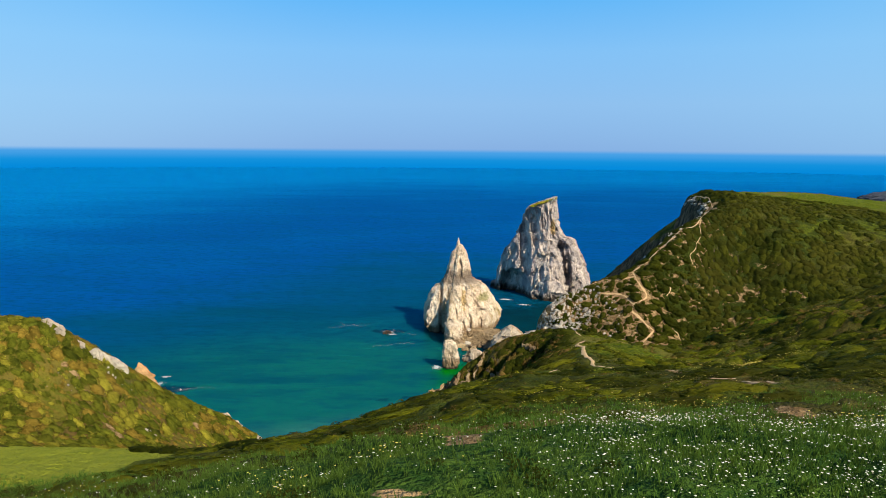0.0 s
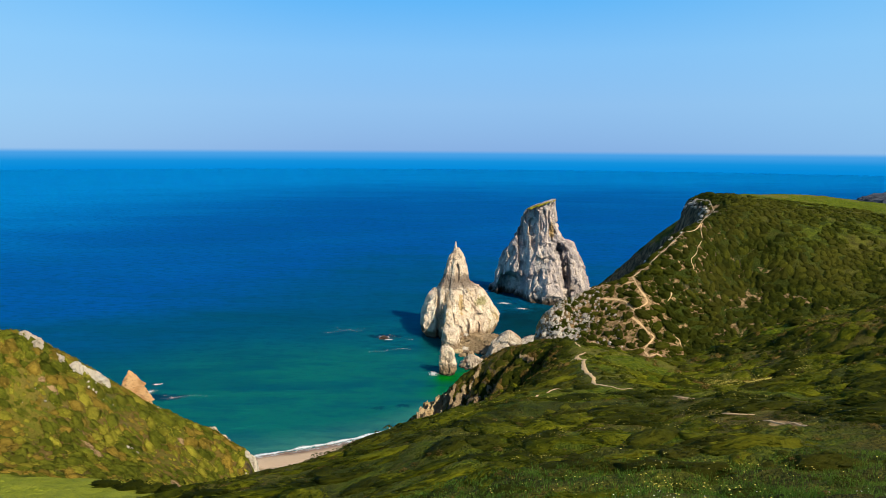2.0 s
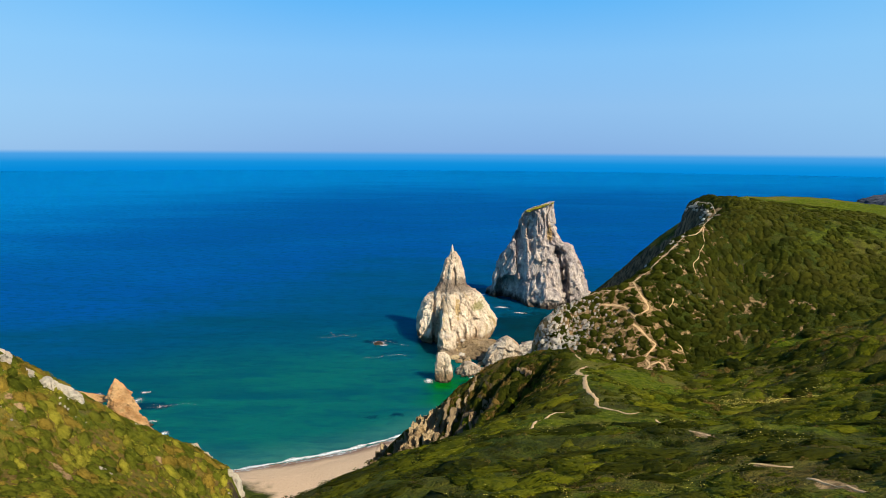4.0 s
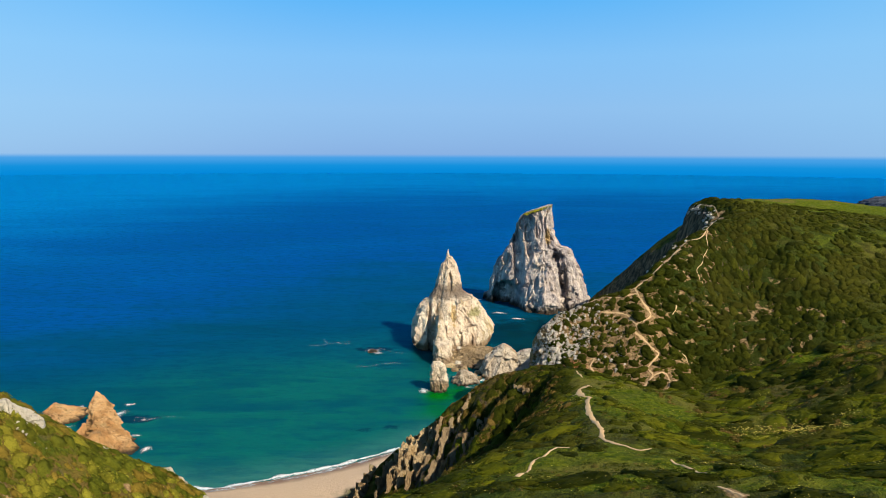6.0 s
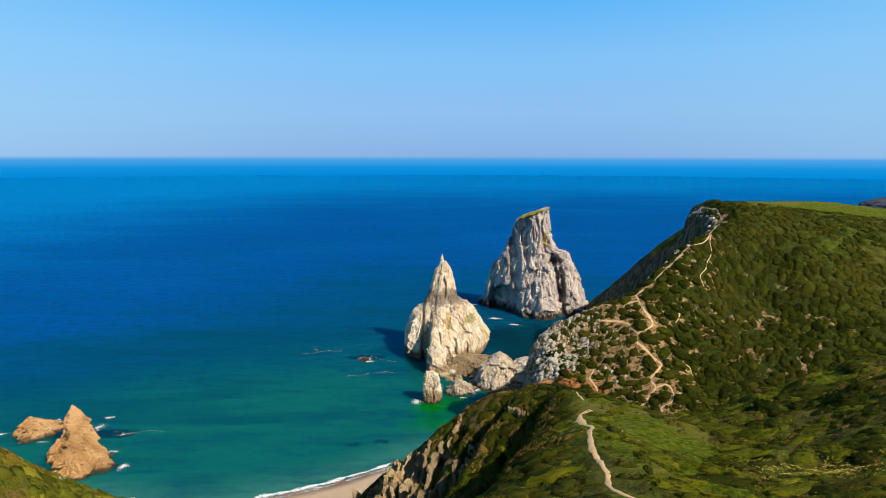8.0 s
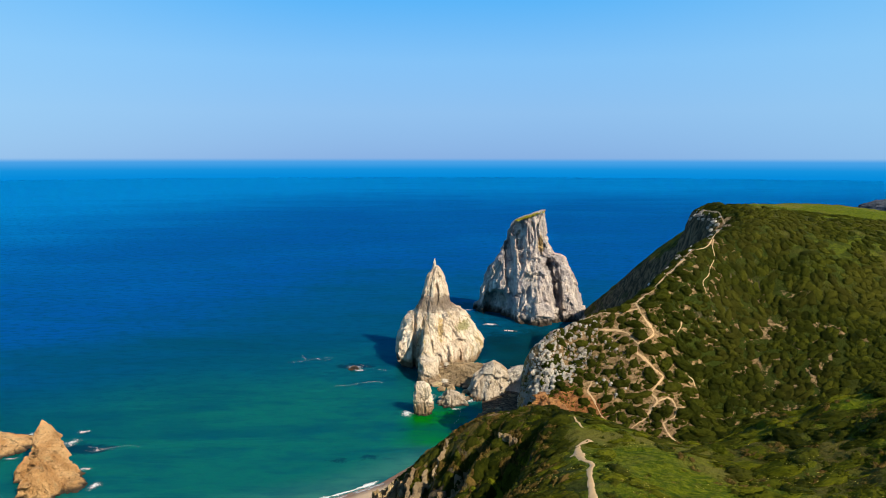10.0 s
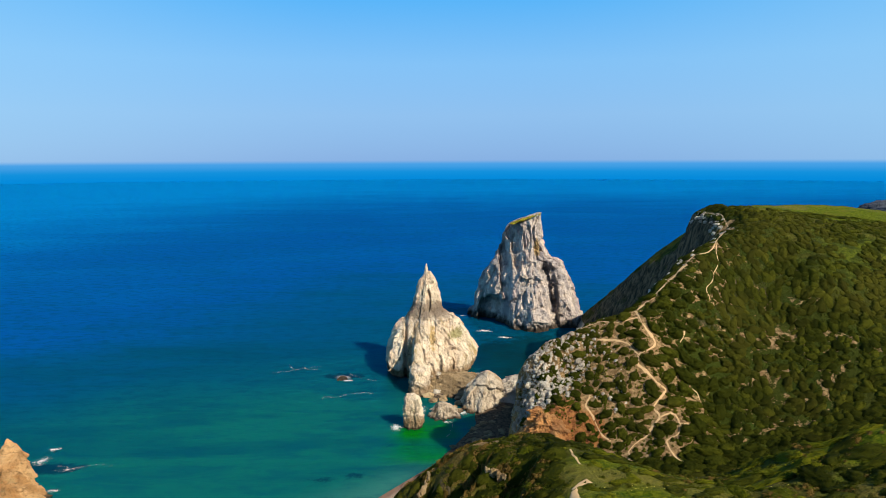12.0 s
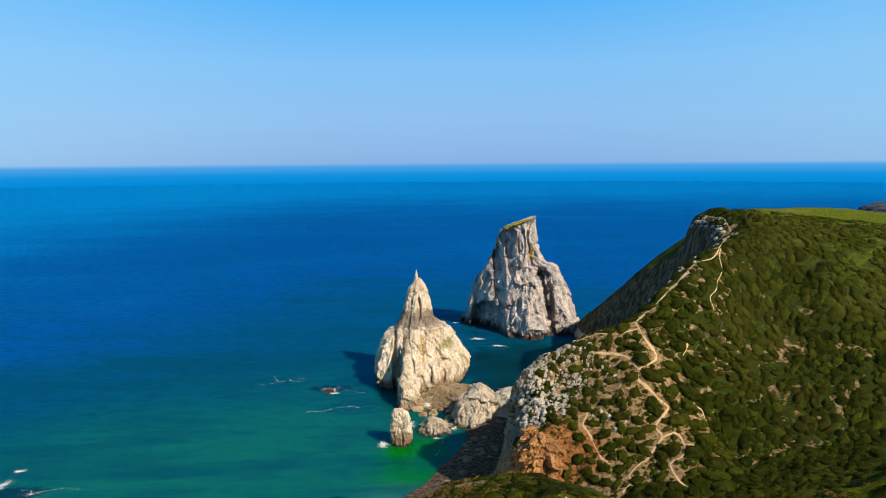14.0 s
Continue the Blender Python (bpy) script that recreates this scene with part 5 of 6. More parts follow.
def leafy(seed, leaves=70, size=0.3):
    """A bush of loose leaf sprays on a dome: places and triangles."""
    rs = np.random.RandomState(seed)
    a, t = rs.uniform(0, 2 * math.pi, leaves), np.arcsin(rs.uniform(0.0, 1, leaves))
    r = rs.uniform(0.6, 1.05, leaves)
    c = np.stack([r * np.cos(t) * np.cos(a), r * np.cos(t) * np.sin(a), r * np.sin(t)], 1)
    u, w = rs.normal(size=(leaves, 3)), rs.normal(size=(leaves, 3))
    u, w = (size * q / np.linalg.norm(q, axis=1)[:, None] for q in (u, w))
    v = np.stack([c + u, c - 0.5 * u + 0.8 * w, c - 0.5 * u - 0.8 * w], 1).reshape(-1, 3)
    return v, np.arange(3 * leaves).reshape(-1, 3)


def strew(name, kinds, x, y, size, squash, material, sink=0.15, seed=1, lift=None, drape=False):
    """One mesh of many small plants at x, y."""
    rs = np.random.RandomState(seed)
    z = height(x, y) if lift is None else lift
    which, turn, vs, fs, base = rs.randint(len(kinds), size=len(x)), rs.uniform(0, 2 * math.pi, len(x)), [], [], 0
    for k, (v, f) in enumerate(kinds):
        m = which == k
        n = int(m.sum())
        if not n:
            continue
        c, s = np.cos(turn[m])[:, None], np.sin(turn[m])[:, None]
        px = (v[:, 0] * c - v[:, 1] * s) * size[m][:, None] + x[m][:, None]
        py = (v[:, 0] * s + v[:, 1] * c) * size[m][:, None] + y[m][:, None]
        foot = height(px, py) if drape else z[m][:, None]
        pz = v[:, 2] * (size[m] * squash[m])[:, None] + foot - (sink * size[m])[:, None]
        vs.append(np.stack([px, py, pz], -1).reshape(-1, 3))
        fs.append((f[None] + base + len(v) * np.arange(n)[:, None, None]).reshape(-1, 3))
        base += n * len(v)
    return mesh_of(name, np.concatenate(vs), np.concatenate(fs), material, smooth=True)


def scatter(n, x0, x1, y0, y1, seed, keep):
    """Up to n random places in a rectangle, thinned by keep(x, y, chance)."""
    rs = np.random.RandomState(seed)
    x, y = rs.uniform(x0, x1, n), rs.uniform(y0, y1, n)
    k = keep(x, y, rs.uniform(size=n))
    return x[k], y[k], rs.uniform(size=int(k.sum()))


def thicket(seed, leaves=18, size=0.34):
    """A low cushion of small leaf sprays that lie along its surface."""
    rs = np.random.RandomState(seed)
    a, h = rs.uniform(0, 2 * math.pi, leaves), rs.uniform(0.05, 1, leaves) ** 0.8
    w = np.sqrt(np.clip(1 - h * h, 0, 1)) + rs.uniform(-0.2, 0.25, leaves)
    c = np.stack([w * np.cos(a), w * np.sin(a), h + rs.uniform(-0.12, 0.1, leaves)], 1)
    out = np.stack([w * np.cos(a), w * np.sin(a), 0.6 + h], 1) + rs.normal(size=(leaves, 3)) * 0.32
    out /= np.linalg.norm(out, axis=1)[:, None]
    u = np.cross(out, rs.normal(size=(leaves, 3)))
    u /= np.linalg.norm(u, axis=1)[:, None]
    v = np.cross(out, u)
    s = size * rs.uniform(0.7, 1.4, leaves)[:, None]
    p = np.stack([c + s * u, c - 0.5 * s * u + 0.8 * s * v, c - 0.5 * s * u - 0.8 * s * v], 1).reshape(-1, 3)
    return p, np.arange(3 * leaves).reshape(-1, 3)


def bush_kind(seed, rings, around, leaves, leaf):
    """A rounded bush of uneven outline: a lumpy body under a coat of leaf sprays."""
    rs = np.random.RandomState(seed)
    long = rs.uniform(1.0, 1.5)

    def skin(a, t):
        d = np.stack([np.cos(t) * np.cos(a), np.cos(t) * np.sin(a), np.sin(t)], 1)
        return d * (1 + 0.60 * pnoise(d * 1.3 + seed) + 0.55 * pnoise(d * 3.1 + 2 * seed) + 0.30 * pnoise(d * 7.0 + 3 * seed))[:, None]

    t = np.repeat(np.linspace(-0.16, 1.25, rings), around)
    a = (np.tile(np.arange(around), rings) + 0.5 * (np.repeat(np.arange(rings), around) % 2)) * 2 * math.pi / around
    body = np.concatenate([skin(a, t), skin(np.zeros(1), np.full(1, math.pi / 2))])
    i = np.arange(rings * around).reshape(rings, around)
    j = np.roll(i, -1, 1)
    f = np.concatenate([np.stack([i[:-1], j[:-1], j[1:]], -1).reshape(-1, 3), np.stack([i[:-1], j[1:], i[1:]], -1).reshape(-1, 3),
                        np.stack([i[-1], j[-1], np.full(around, rings * around)], -1)])
    c = skin(rs.uniform(0, 2 * math.pi, leaves), np.arcsin(rs.uniform(0, 1, leaves))) * (1 + leaf * rs.uniform(-0.1, 0.7, leaves))[:, None]
    out = c + rs.normal(size=(leaves, 3)) * 1.1
    u = np.cross(out, rs.normal(size=(leaves, 3)))
    u /= np.linalg.norm(u, axis=1)[:, None]
    w = np.cross(out, u)
    w /= np.linalg.norm(w, axis=1)[:, None]
    s = leaf * rs.uniform(0.6, 1.4, leaves)[:, None]
    spray = np.stack([c + s * u, c - 0.5 * s * u + 0.8 * s * w, c - 0.5 * s * u - 0.8 * s * w], 1).reshape(-1, 3)
    v = np.concatenate([body, spray]) * (long, 1 / math.sqrt(long), 1)
    return v, np.concatenate([f, len(body) + np.arange(3 * leaves).reshape(-1, 3)])


def pack(x0, x1, y0, y1, sizes, tries, room, keep, seed, clear=0.8):
    """Bushes of falling sizes set side by side: room(x, y) times the sum of two radii keeps a pair apart."""
    rs = np.random.RandomState(seed)
    bx, by, br = np.zeros(0), np.zeros(0), np.zeros(0)
    for size in sizes:
        x, y, r = rs.uniform(x0, x1, tries), rs.uniform(y0, y1, tries), size * rs.uniform(0.8, 1.25, tries)
        k = keep(x, y, r)
        x, y, r = x[k], y[k], r[k]
        k = np.array([_trodden.find((a, b, 0))[2] > clear * c + 0.35 for a, b, c in zip(x, y, r)], bool)
        x, y, r = x[k], y[k], r[k]
        apart = room(x, y)
        free = np.ones(len(x), bool)
        if len(bx):
            for q in range(0, len(x), 500):
                w = slice(q, q + 500)
                free[w] = (np.hypot(x[w, None] - bx, y[w, None] - by) > apart[w, None] * (r[w, None] + br)).all(1)
        x, y, r, apart = x[free], y[free], r[free], apart[free]
        taken = []
        cell = {}
        g = 2.6 * size
        for n in range(len(x)):
            a, b = int(x[n] // g), int(y[n] // g)
            if all(math.hypot(x[n] - x[o], y[n] - y[o]) > apart[n] * (r[n] + r[o]) for p in (-1, 0, 1) for q in (-1, 0, 1) for o in cell.get((a + p, b + q), ())):
                cell.setdefault((a, b), []).append(n)
                taken.append(n)
        bx, by, br = np.r_[bx, x[taken]], np.r_[by, y[taken]], np.r_[br, r[taken]]
    return bx, by, br


LITTLE = [bush_kind(400 + s, 2, 5, 12, 0.34) for s in range(8)]
LOW = [bush_kind(300 + s, 3, 7, 64, 0.18) for s in range(10)]
FULL = [bush_kind(340 + s, 5, 11, 74, 0.15) for s in range(14)]
MID = [bush_kind(380 + s, 4, 9, 44, 0.18) for s in range(12)]
TUFTS = [thicket(40 + s, 26, 0.26) for s in range(6)]
MOUNDS = [bush_kind(360 + s, 2, 6, 12, 0.30) for s in range(12)]


def scrubby(x, y, c):
    """Where scrub stands: on dry land, off the paths, the turf and the sheer rock."""
    patch = 0.35 + 0.65 * smooth01(fnoise(flat3(x, y, 16.0, 9.0), 3), -0.35, 0.2)
    free = (1 - 0.9 * lushness(x, y)) * (1 - 0.9 * smooth01(bareness(x, y), 0.15, 0.5)) * smooth01(-steepness(x, y), -2.0, -1.2) * (1 - 0.8 * smooth01(stoniness(x, y), 0.3, 0.6)) * (1 - smooth01(meadow(x, y), 0.02, 0.2))
    return (height(x, y) > 9) & (c < patch * free) & off_paths(x, y)


# scrub over the headland and the valley
def worn(x, y):
    """How far the bushes of the headland stand apart."""
    return smooth01(np.maximum.reduce([blob(x, y, 66, 357, 36, 30), blob(x, y, 85, 331, 26, 18), 0.55 * blob(x, y, 104, 366, 26, 26)]), 0.0, 0.5)


def on_headland(x, y, r):
    bald = smooth01(fnoise(flat3(x, y, 7.0, 51.0), 3), 0.08, 0.24) * (r < 2.6)
    return (height(x, y) > 22) & (steepness(x, y) < 1.7) & (bald < 0.5) & (r < 5.0 - 2.6 * smooth01(x, 92, 125) - 2.6 * worn(x, y) * smooth01(-x, -92, -84)) & ((lushness(x, y) < 0.4) | (fnoise(flat3(x, y, 9.0, 57.0), 3) > 0.05)) & (blob(x, y, 54, 341, 9, 8) < 0.5)


hx, hy, hr = pack(40, 260, 296, 500, (3.2, 2.4, 1.8, 1.35, 1.0, 0.7), 6500, lambda x, y: 0.62 + 0.16 * worn(x, y), on_headland, 11)
_near = worn(hx, hy) > 0.35
_order = np.argsort(-np.where(_near, hr, 0))[:min(290, int(_near.sum()))]
HEAD_BUSHES = [(float(hx[k]), float(hy[k]), float(hr[k])) for k in _order]
_rest = np.ones(len(hx), bool)
_rest[_order] = False
hx, hy, hr = hx[_rest], hy[_rest], hr[_rest]
_pale = np.random.RandomState(12).uniform(size=len(hx)) < 0.18 + 0.6 * smooth01(hx, 130, 200)
for _m, _mat, _what in ((_pale, MAT_BUSH, "lighter green scrub between the dark bushes"), (~_pale, MAT_SCRUB, "dark green rounded scrub covering the headland slope")):
    for _k, _part in ((FULL, hx < 112), (MID, hx >= 112)):
        _q = _m & _part
        tagged(strew("headland_scrub", _k, hx[_q], hy[_q], hr[_q], 0.42 + 0.1 * np.sin(7 * hx[_q]), _mat, 0.05, 2, None, True), _what, "scrub", kind="stuff")
# scrub on the hillside across the ravine
def on_hillside(x, y, r):
    bald = smooth01(fnoise(flat3(x, y, 12.0, 61.0), 3), 0.02, 0.25) * (r > 0.7)
    return (height(x, y) > 9) & (steepness(x, y) < 1.9) & (bald < 0.5) & (meadow(x, y) < 0.05) & (bareness(x, y) < 0.25)


lx, ly, lr = pack(-130, -44, 140, 250, (1.5, 1.15, 0.9, 0.65, 0.45), 4200, lambda x, y: 0.72 + 0 * x, on_hillside, 12)
_kind = fnoise(flat3(lx, ly, 9.0, 63.0), 3) + 0.35 * np.random.RandomState(13).normal(size=len(lx))
for _m, _mat, _what in ((_kind < 0.03, MAT_HILL_DARK, "dark green bushes scattered on the hillside"), ((_kind >= 0.03) & (_kind < 0.36), MAT_HILL, "olive green scrub on the hillside"), (_kind >= 0.36, MAT_HILL_DRY, "brown dry scrub on the hillside")):
    tagged(strew("hillside_scrub", LOW, lx[_m], ly[_m], lr[_m], 0.55 + 0.12 * np.sin(9 * lx[_m]), _mat, 0.05, 3, None, True), _what, "scrub", kind="stuff")
x, y, u = scatter(420, -130, -56, 150, 214, 23, lambda x, y, c: (height(x, y) > 12) & (c < smooth01(fnoise(flat3(x, y, 13.0, 3.0), 3), 0.0, 0.3)))
tagged(strew("hillside_stones", [dome(140 + k, 2, 5) for k in range(4)], x, y, 0.12 + 0.4 * u**3, 0.8 + 0.3 * u, MAT_PALE, 0.2, 24), "small pale stones on the hillside", "stones", kind="stuff")
# scrub on the near spur and the hill beside it
x, y, u = scatter(3500, -60, 190, 70, 285, 44, scrubby)
tagged(strew("spur_sprigs", TUFTS, x, y, 0.3 + 0.6 * u**2, 0.7 + 0.3 * u, MAT_SCRUB, seed=45), "dark leafy sprigs among the spur's heath", "scrub", kind="stuff")
x, y, u = scatter(7000, -60, 190, 130, 285, 14, scrubby)
tagged(strew("spur_scrub", MOUNDS, x, y, 0.35 + 0.7 * u**2, 0.45 + 0.25 * u, MAT_BUSH, seed=5), "leafy green scrub on the spur", "scrub", kind="stuff")


# taller bushes towards the spur's end and beside the gullies
def on_spur(x, y, r):
    thick = fnoise(flat3(x, y, 17.0, 71.0), 3) + 0.5 * smooth01(y, 165, 205) * smooth01(-x, -33, -22) - 0.1
    return (height(x, y) > 12) & (steepness(x, y) < 1.5) & (lushness(x, y) < 0.5) & (thick > 0.25 * smooth01(x, 36, 48) + 0.16 * smooth01(-x, -24, -16)) & (bareness(x, y) < 0.06) & (stoniness(x, y) < 0.8)


ux, uy, ur = pack(-34, 150, 140, 285, (2.2, 1.6, 1.15, 0.8), 3200, lambda x, y: 0.70 + 0 * x, on_spur, 46)
_dry = np.minimum(0.46 * smooth01(-ux, -26, -18) * smooth01(uy, 160, 180) + fnoise(flat3(ux, uy, 8.0, 73.0), 3) + 0.3 * np.random.RandomState(47).normal(size=len(ux)), np.where(ur > 1.1, 0.3, 9.0))
for _m, _mat, _what in ((_dry < 0.0, MAT_SCRUB, "dense dark rounded scrub towards the spur's end"), ((_dry >= 0.0) & (_dry < 0.36), MAT_BUSH, "leafy green bushes on the spur's flank"), (_dry >= 0.36, MAT_DRY, "russet dry scrub on the spur's flank")):
    tagged(strew("spur_thicket", MID, ux[_m], uy[_m], ur[_m], (0.5 + 0.12 * np.sin(9 * ux[_m])) * (1 - 0.4 * smooth01(uy[_m], 200, 220)), _mat, 0.05, 47, None, True), _what, "scrub", kind="stuff")
# brown heath on the hill beside the spur
x, y, u = scatter(6500, 44, 150, 130, 222, 48, lambda x, y, c: (c < smooth01(fnoise(flat3(x, y, 12.0, 31.0), 3), 0.0, 0.3)) & off_paths(x, y))
tagged(strew("brown_heath", LITTLE, x, y, 0.3 + 0.5 * u**2, 0.5 + 0.3 * u, MAT_DRY, seed=49), "brown heather patches on the hill", "scrub", kind="stuff")

x, y, u = scatter(5000, -24, 26, 165, 240, 51, lambda x, y, c: (c < smooth01(fnoise(flat3(x, y, 9.0, 33.0), 3), -0.1, 0.2)) & off_paths(x, y) & (height(x, y) > 20) & (lushness(x, y) < 0.4) & (bareness(x, y) < 0.2))
tagged(strew("russet_scrub", LITTLE, x, y, 0.4 + 0.7 * u**2, 0.6 + 0.3 * u, MAT_DRY, seed=52, drape=True), "russet dry scrub on the spur's flank", "scrub", kind="stuff")


def heathy(x, y, c):
    far = smooth01(y, 34, 52)
    return (c < (0.12 + 0.7 * far) * smooth01(fnoise(flat3(x, y, 8.0, 5.0), 3), -0.15, 0.3)) & (height(x, y) > 9) & off_paths(x, y) & (bareness(x, y) < 0.3) & (meadow(x, y) < 0.1)


x, y, u = scatter(13000, -70, 120, 42, 150, 15, heathy)
tagged(strew("heath_scrub", TUFTS, x, y, 0.16 + 0.42 * u**2, 0.6 + 0.3 * u, MAT_BUSH, seed=6), "low dark heath on the slope", "scrub", kind="stuff")
x, y, u = scatter(9000, -70, 120, 42, 150, 25, lambda x, y, c: heathy(x, y, c) & (fnoise(flat3(x, y, 14.0, 27.0), 3) > 0.02))
tagged(strew("dark_heath", TUFTS, x, y, 0.3 + 0.6 * u**2, 0.5 + 0.3 * u, MAT_SCRUB, seed=26), "dark green heath in the hollows of the slope", "scrub", kind="stuff")
x, y, u = scatter(9000, -70, 120, 40, 170, 16, heathy)
tagged(strew("dry_heath", TUFTS, x, y, 0.14 + 0.26 * u**2, 0.6 + 0.3 * u, MAT_DRY, seed=7), "brown dry heath on the slope", "scrub", kind="stuff")


# wide low mats of heath and turf that shade the hollows between them
def on_slope(x, y, r):
    seen = np.abs(x + 2) < 0.72 * (y - 8) + 14
    return seen & (height(x, y) > 20) & (steepness(x, y) < 1.2) & (meadow(x, y) < 0.05) & (bareness(x, y) < 0.1) & (lushness(x, y) < 0.9) & (fnoise(flat3(x, y * 1.6, 15.0, 91.0), 3) > -0.12 - 0.1 * (r < 1)) & ((y > 45) | (x < -6)) & (y - 0.3 * r > 34)


MATS = [bush_kind(420 + s, 4, 12, 150, 0.12) for s in range(12)]
MATS = [(v * (1.25, 0.9, 1), f) for v, f in MATS]
mx, my, mr = pack(-60, 130, 30, 215, (2.6, 1.9, 1.4, 1.0, 0.7), 1200, lambda x, y: 0.66 + 0.1 * smooth01(y, 60, 120), on_slope, 92, 1.6)
mr = mr * (0.6 + 0.4 * smooth01(my, 40, 90))
_tone = fnoise(flat3(mx, my, 13.0, 93.0), 3) + 0.3 * np.random.RandomState(94).normal(size=len(mx))
for _m, _mat, _what in ((_tone < -0.05, MAT_BUSH, "dark green mats of low heath"), (_tone >= -0.05, MAT_MAT, "bright green mats of low heath")):
    tagged(strew("heath_mat", MATS, mx[_m], my[_m], mr[_m], 0.24 + 0.06 * np.sin(9 * mx[_m]), _mat, 0.03, 95, None, True), _what, "scrub", kind="stuff")

FINE = [leafy(700 + s, 150, 0.10) for s in range(4)]
x, y, u = scatter(420, -30, 34, 24, 46, 17, lambda x, y, c: (c < 0.25 + 0.75 * smooth01(fnoise(flat3(x, y, 6.0, 5.0), 3), 0.05, 0.3)) & (bareness(x, y) < 0.1) & (meadow(x, y) < 0.1) & ((y > 36) | (x < -2)))
tagged(strew("near_heath", FINE, x, y, 0.25 + 0.5 * u**2, 0.7 + 0.3 * u, MAT_SCRUB, seed=18), "low dark heath beside the grass", "scrub", kind="stuff")


# rounded bushes set apart on the worn nose of the headland
def bush(seed, material):
    v, f = bush_kind(500 + seed, 7, 18, 300, 0.09)
    return mesh_of("bush", v * (1, 1, 0.5), f, material)


BUSHES = [bush(k, MAT_SCRUB if k % 3 else MAT_BUSH) for k in range(9)]
rs = np.random.RandomState(77)
HILL_BUSHES = [(76, 179, 3.6), (79.6, 181, 2.8), (62.2, 151.5, 1.8), (65.9, 188.9, 2.6), (72, 178, 2.2), (88.4, 197.7, 2.6), (51, 176.4, 1.4), (9.6, 32.0, 0.7), (-43.7, 95.3, 2.4), (-47.5, 96, 1.7), (-40.2, 92.5, 2.0), (-36.5, 88.5, 1.6), (23, 104, 1.3), (30, 113, 1.5), (26.5, 84, 1.1)]
for k, (x, y, r) in enumerate(HEAD_BUSHES + HILL_BUSHES):
    e = 0.6 * r
    gxy = (float(height(x + e, y) - height(x - e, y)) / (2 * e), float(height(x, y + e) - height(x, y - e)) / (2 * e))
    up = Vector((-0.9 * gxy[0], -0.9 * gxy[1], 1.0)).normalized()
    lean = Vector((0, 0, 1)).rotation_difference(up).to_matrix().to_4x4()
    low = min(float(height(x + e * a, y + e * b)) - e * (a * gxy[0] + b * gxy[1]) for a, b in ((0, 0), (1, 0), (-1, 0), (0, 1), (0, -1)))
    m = Matrix.Translation((x, y, low - 0.04 * r)) @ lean @ Matrix.Rotation(rs.uniform(0, 6.28), 4, "Z")
    ob = BUSHES[k] if k < len(BUSHES) else copy_thing(BUSHES[k % len(BUSHES)], m)
    ob.matrix_world = m
    ob.scale = (0.93 * r, 0.93 * r, r * rs.uniform(0.8, 1.1))
    tagged(ob, "dense rounded dark green bush on bare earth" if y > 300 else "low rounded dark green bush on the turf", "bush", "bushes of the headland" if y > 300 else "bushes of the slopes")


# low scrub between the bushes of the nose, and small pale stones
x, y, u = scatter(9000, 40, 118, 318, 392, 81, lambda x, y, c: (c < 0.25 + 0.6 * smooth01(fnoise(flat3(x, y, 6.0, 12.0), 3), 0.05, 0.3)) & (bareness(x, y) > 0.1) & (height(x, y) > 20) & off_paths(x, y, 1.2))
tagged(strew("nose_scrub", LITTLE, x, y, 0.25 + 0.5 * u**2, 0.6 + 0.3 * u, MAT_BUSH, seed=82), "low green scrub between bushes on bare earth", "scrub", kind="stuff")
x, y, u = scatter(6500, 38, 80, 336, 388, 83, lambda x, y, c: (c < 0.05 + 0.95 * smooth01(-x + 0.3 * (y - 360), -66, -47)) & (height(x, y) > 22) & (blob(x, y, 54, 341, 13, 12) < 0.15) & off_paths(x, y, 1.0))
tagged(strew("stones", [dome(130 + k, 2, 5) for k in range(5)], x, y, 0.2 + 0.9 * u**2.4, 0.8 + 0.5 * u, MAT_PALE, 0.2, 84), "pale stones strewn over the headland's nose", "stones", kind="stuff")

# grass and flowers close by
def near_field(n, seed, y0, y1, bias, keep):
    rs = np.random.RandomState(seed)
    y = y0 + (y1 - y0) * rs.uniform(size=n) ** bias
    x = rs.uniform(-1, 1, n) * (0.70 * (y - 7) + 9) - 3
    edge = np.maximum(smooth01(y, y0, y0 + 7), 0.0) * smooth01(0.70 * (y - 7) + 9 - np.abs(x + 3), 0, 5)
    k = keep(x, y, rs.uniform(size=n)) & (rs.uniform(size=n) < edge) & (bareness(x, y) < 0.06)
    return x[k], y[k], rs.uniform(size=int(k.sum()))


def blade_kinds():
    kinds = []
    for s in range(6):
        rs = np.random.RandomState(900 + s)
        v, f = [], []
        for j in range(5):
            a, lean, w, h = rs.uniform(0, 6.28), rs.uniform(0.05, 0.5), rs.uniform(0.016, 0.03), rs.uniform(0.6, 1.1)
            ox, oy = rs.uniform(-0.22, 0.22, 2)
            dx, dy = math.cos(a), math.sin(a)
            k = len(v)
            v += [(ox - w * dy, oy + w * dx, 0), (ox + w * dy, oy - w * dx, 0), (ox + 0.3 * lean * dx + 0.8 * w * dy, oy + 0.3 * lean * dy - 0.8 * w * dx, 0.55 * h), (ox + lean * dx, oy + lean * dy, h)]
            f += [(k, k + 1, k + 2), (k, k + 2, k + 3)]
        kinds.append((np.array(v), np.array(f)))
    return kinds


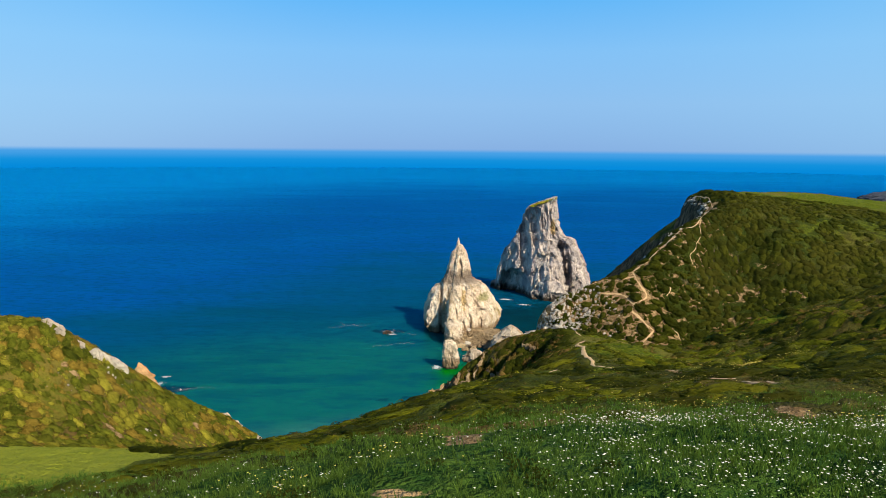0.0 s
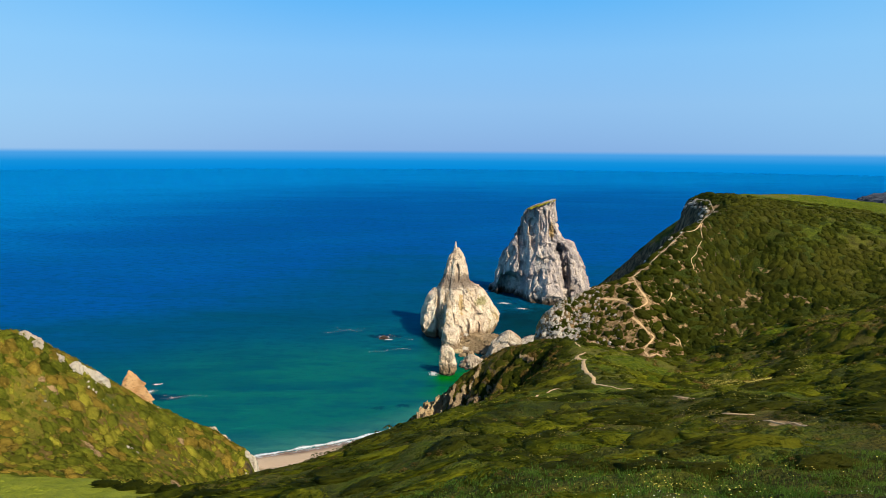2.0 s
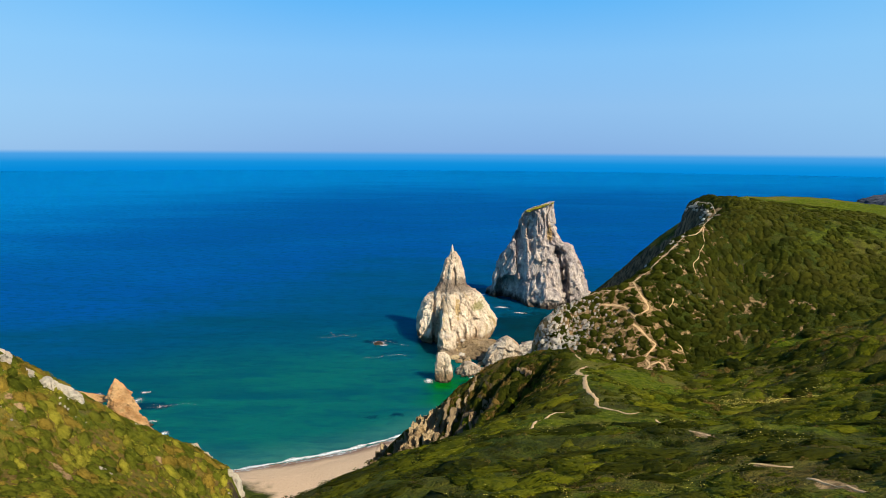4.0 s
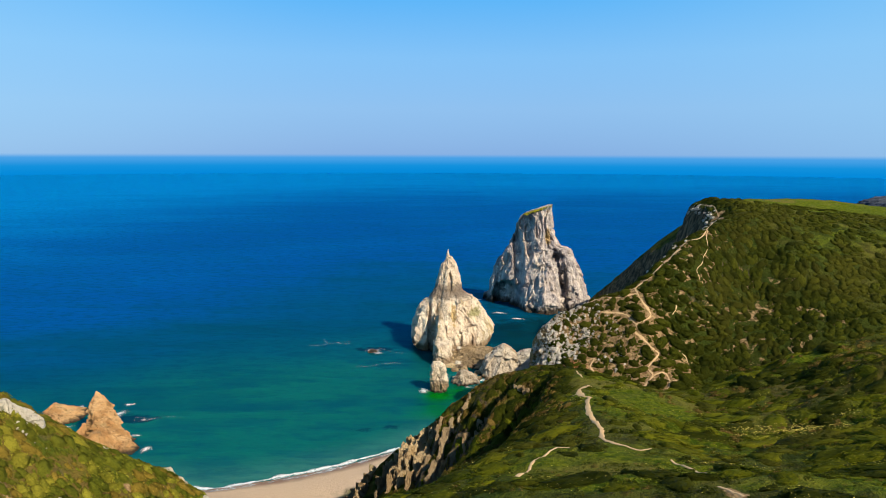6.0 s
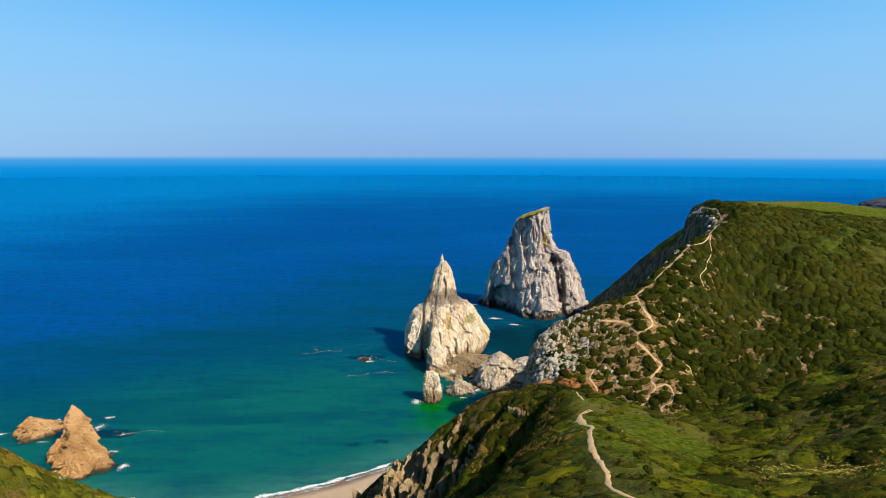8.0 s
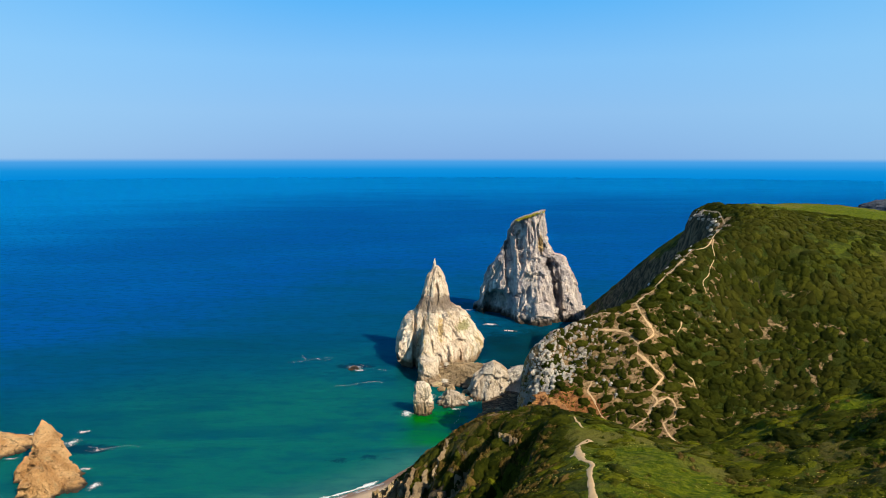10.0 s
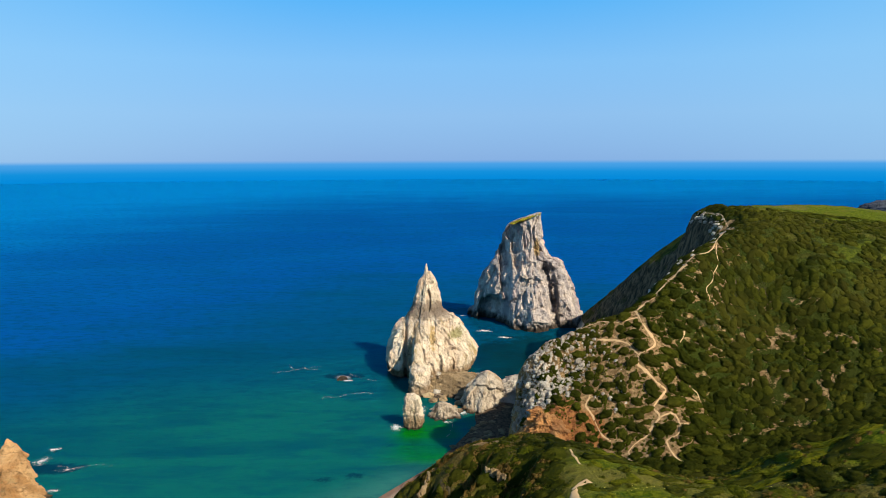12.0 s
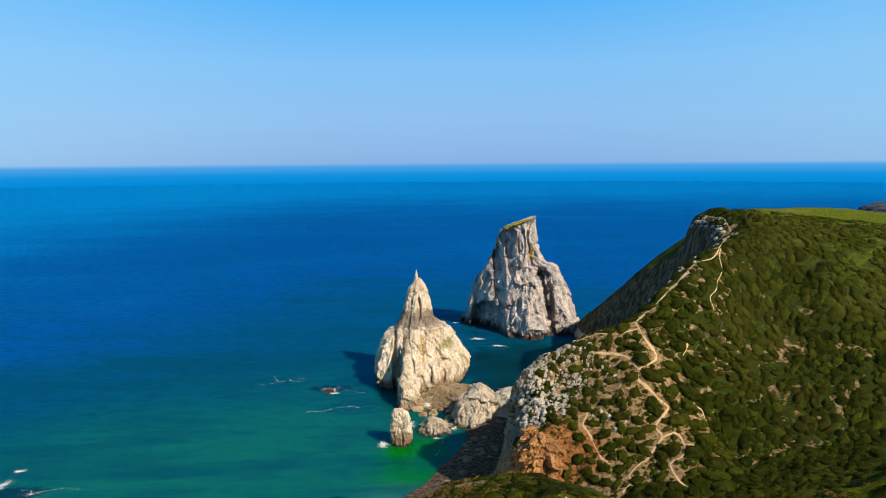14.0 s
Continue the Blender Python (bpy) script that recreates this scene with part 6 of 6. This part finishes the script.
x, y, u = near_field(46000, 31, 12, 54, 1.35, lambda x, y, c: c < 0.35 + 0.65 * smooth01(fnoise(flat3(x, y, 6.0, 2.0), 3), -0.3, 0.2))
tagged(strew("grass", blade_kinds(), x, y, 0.22 + 0.20 * u, 0.75 + 0.4 * u, MAT_GRASS, 0.05, 32), "tall green grass on the near hill", "grass", kind="stuff")


def bloom():
    v = [(0, 0, 0.4)] + [(math.cos(a), math.sin(a), 0) for a in np.linspace(0, 2 * math.pi, 4, endpoint=False)]
    return np.array(v), np.array([(0, 1 + j, 1 + (j + 1) % 4) for j in range(4)])


x, y, u = near_field(80000, 33, 13, 42, 1.35, lambda x, y, c: c < (0.12 + 0.88 * smooth01(x + 0.25 * (30 - y), -5, 2)) * (1 - 0.75 * smooth01(y, 25, 38)) * (0.25 + 0.75 * smooth01(fnoise(flat3(x, y, 7.0, 6.0), 3), -0.2, 0.25)))
tagged(strew("white_flowers", [bloom()], x, y, 0.012 + 0.030 * u**2, 1.0 + 0 * u, MAT_WHITE, 0, 34, height(x, y) + 0.22 + 0.16 * u), "small white flowers in the grass", "flowers", kind="stuff")
x, y, u = near_field(26000, 35, 24, 190, 1.0, lambda x, y, c: (c < smooth01(fnoise(flat3(x, y, 11.0, 8.0), 3), 0.05, 0.3)) & ((x > -5) | (y < 40)))
tagged(strew("yellow_flowers", [bloom()], x, y, (0.012 + 0.022 * u) * (1 + y / 90), 1.0 + 0 * u, MAT_YELLOW, 0, 36, height(x, y) + 0.3 + 0.25 * u), "small yellow flowers in the heath", "flowers", kind="stuff")
x, y, u = scatter(9000, 40, 72, 134, 164, 97, lambda x, y, c: c < np.maximum(blob(x, y, 54, 149, 9, 8), 0.8 * blob(x, y, 63, 153, 5, 4)) * smooth01(fnoise(flat3(x, y, 3.0, 9.0), 3), -0.1, 0.3))
tagged(strew("yellow_flowers", [bloom()], x, y, 0.05 + 0.06 * u, 1.0 + 0 * u, MAT_YELLOW, 0, 98, height(x, y) + 0.5 + 0.3 * u), "patch of small yellow flowers on the slope", "flowers", kind="stuff")
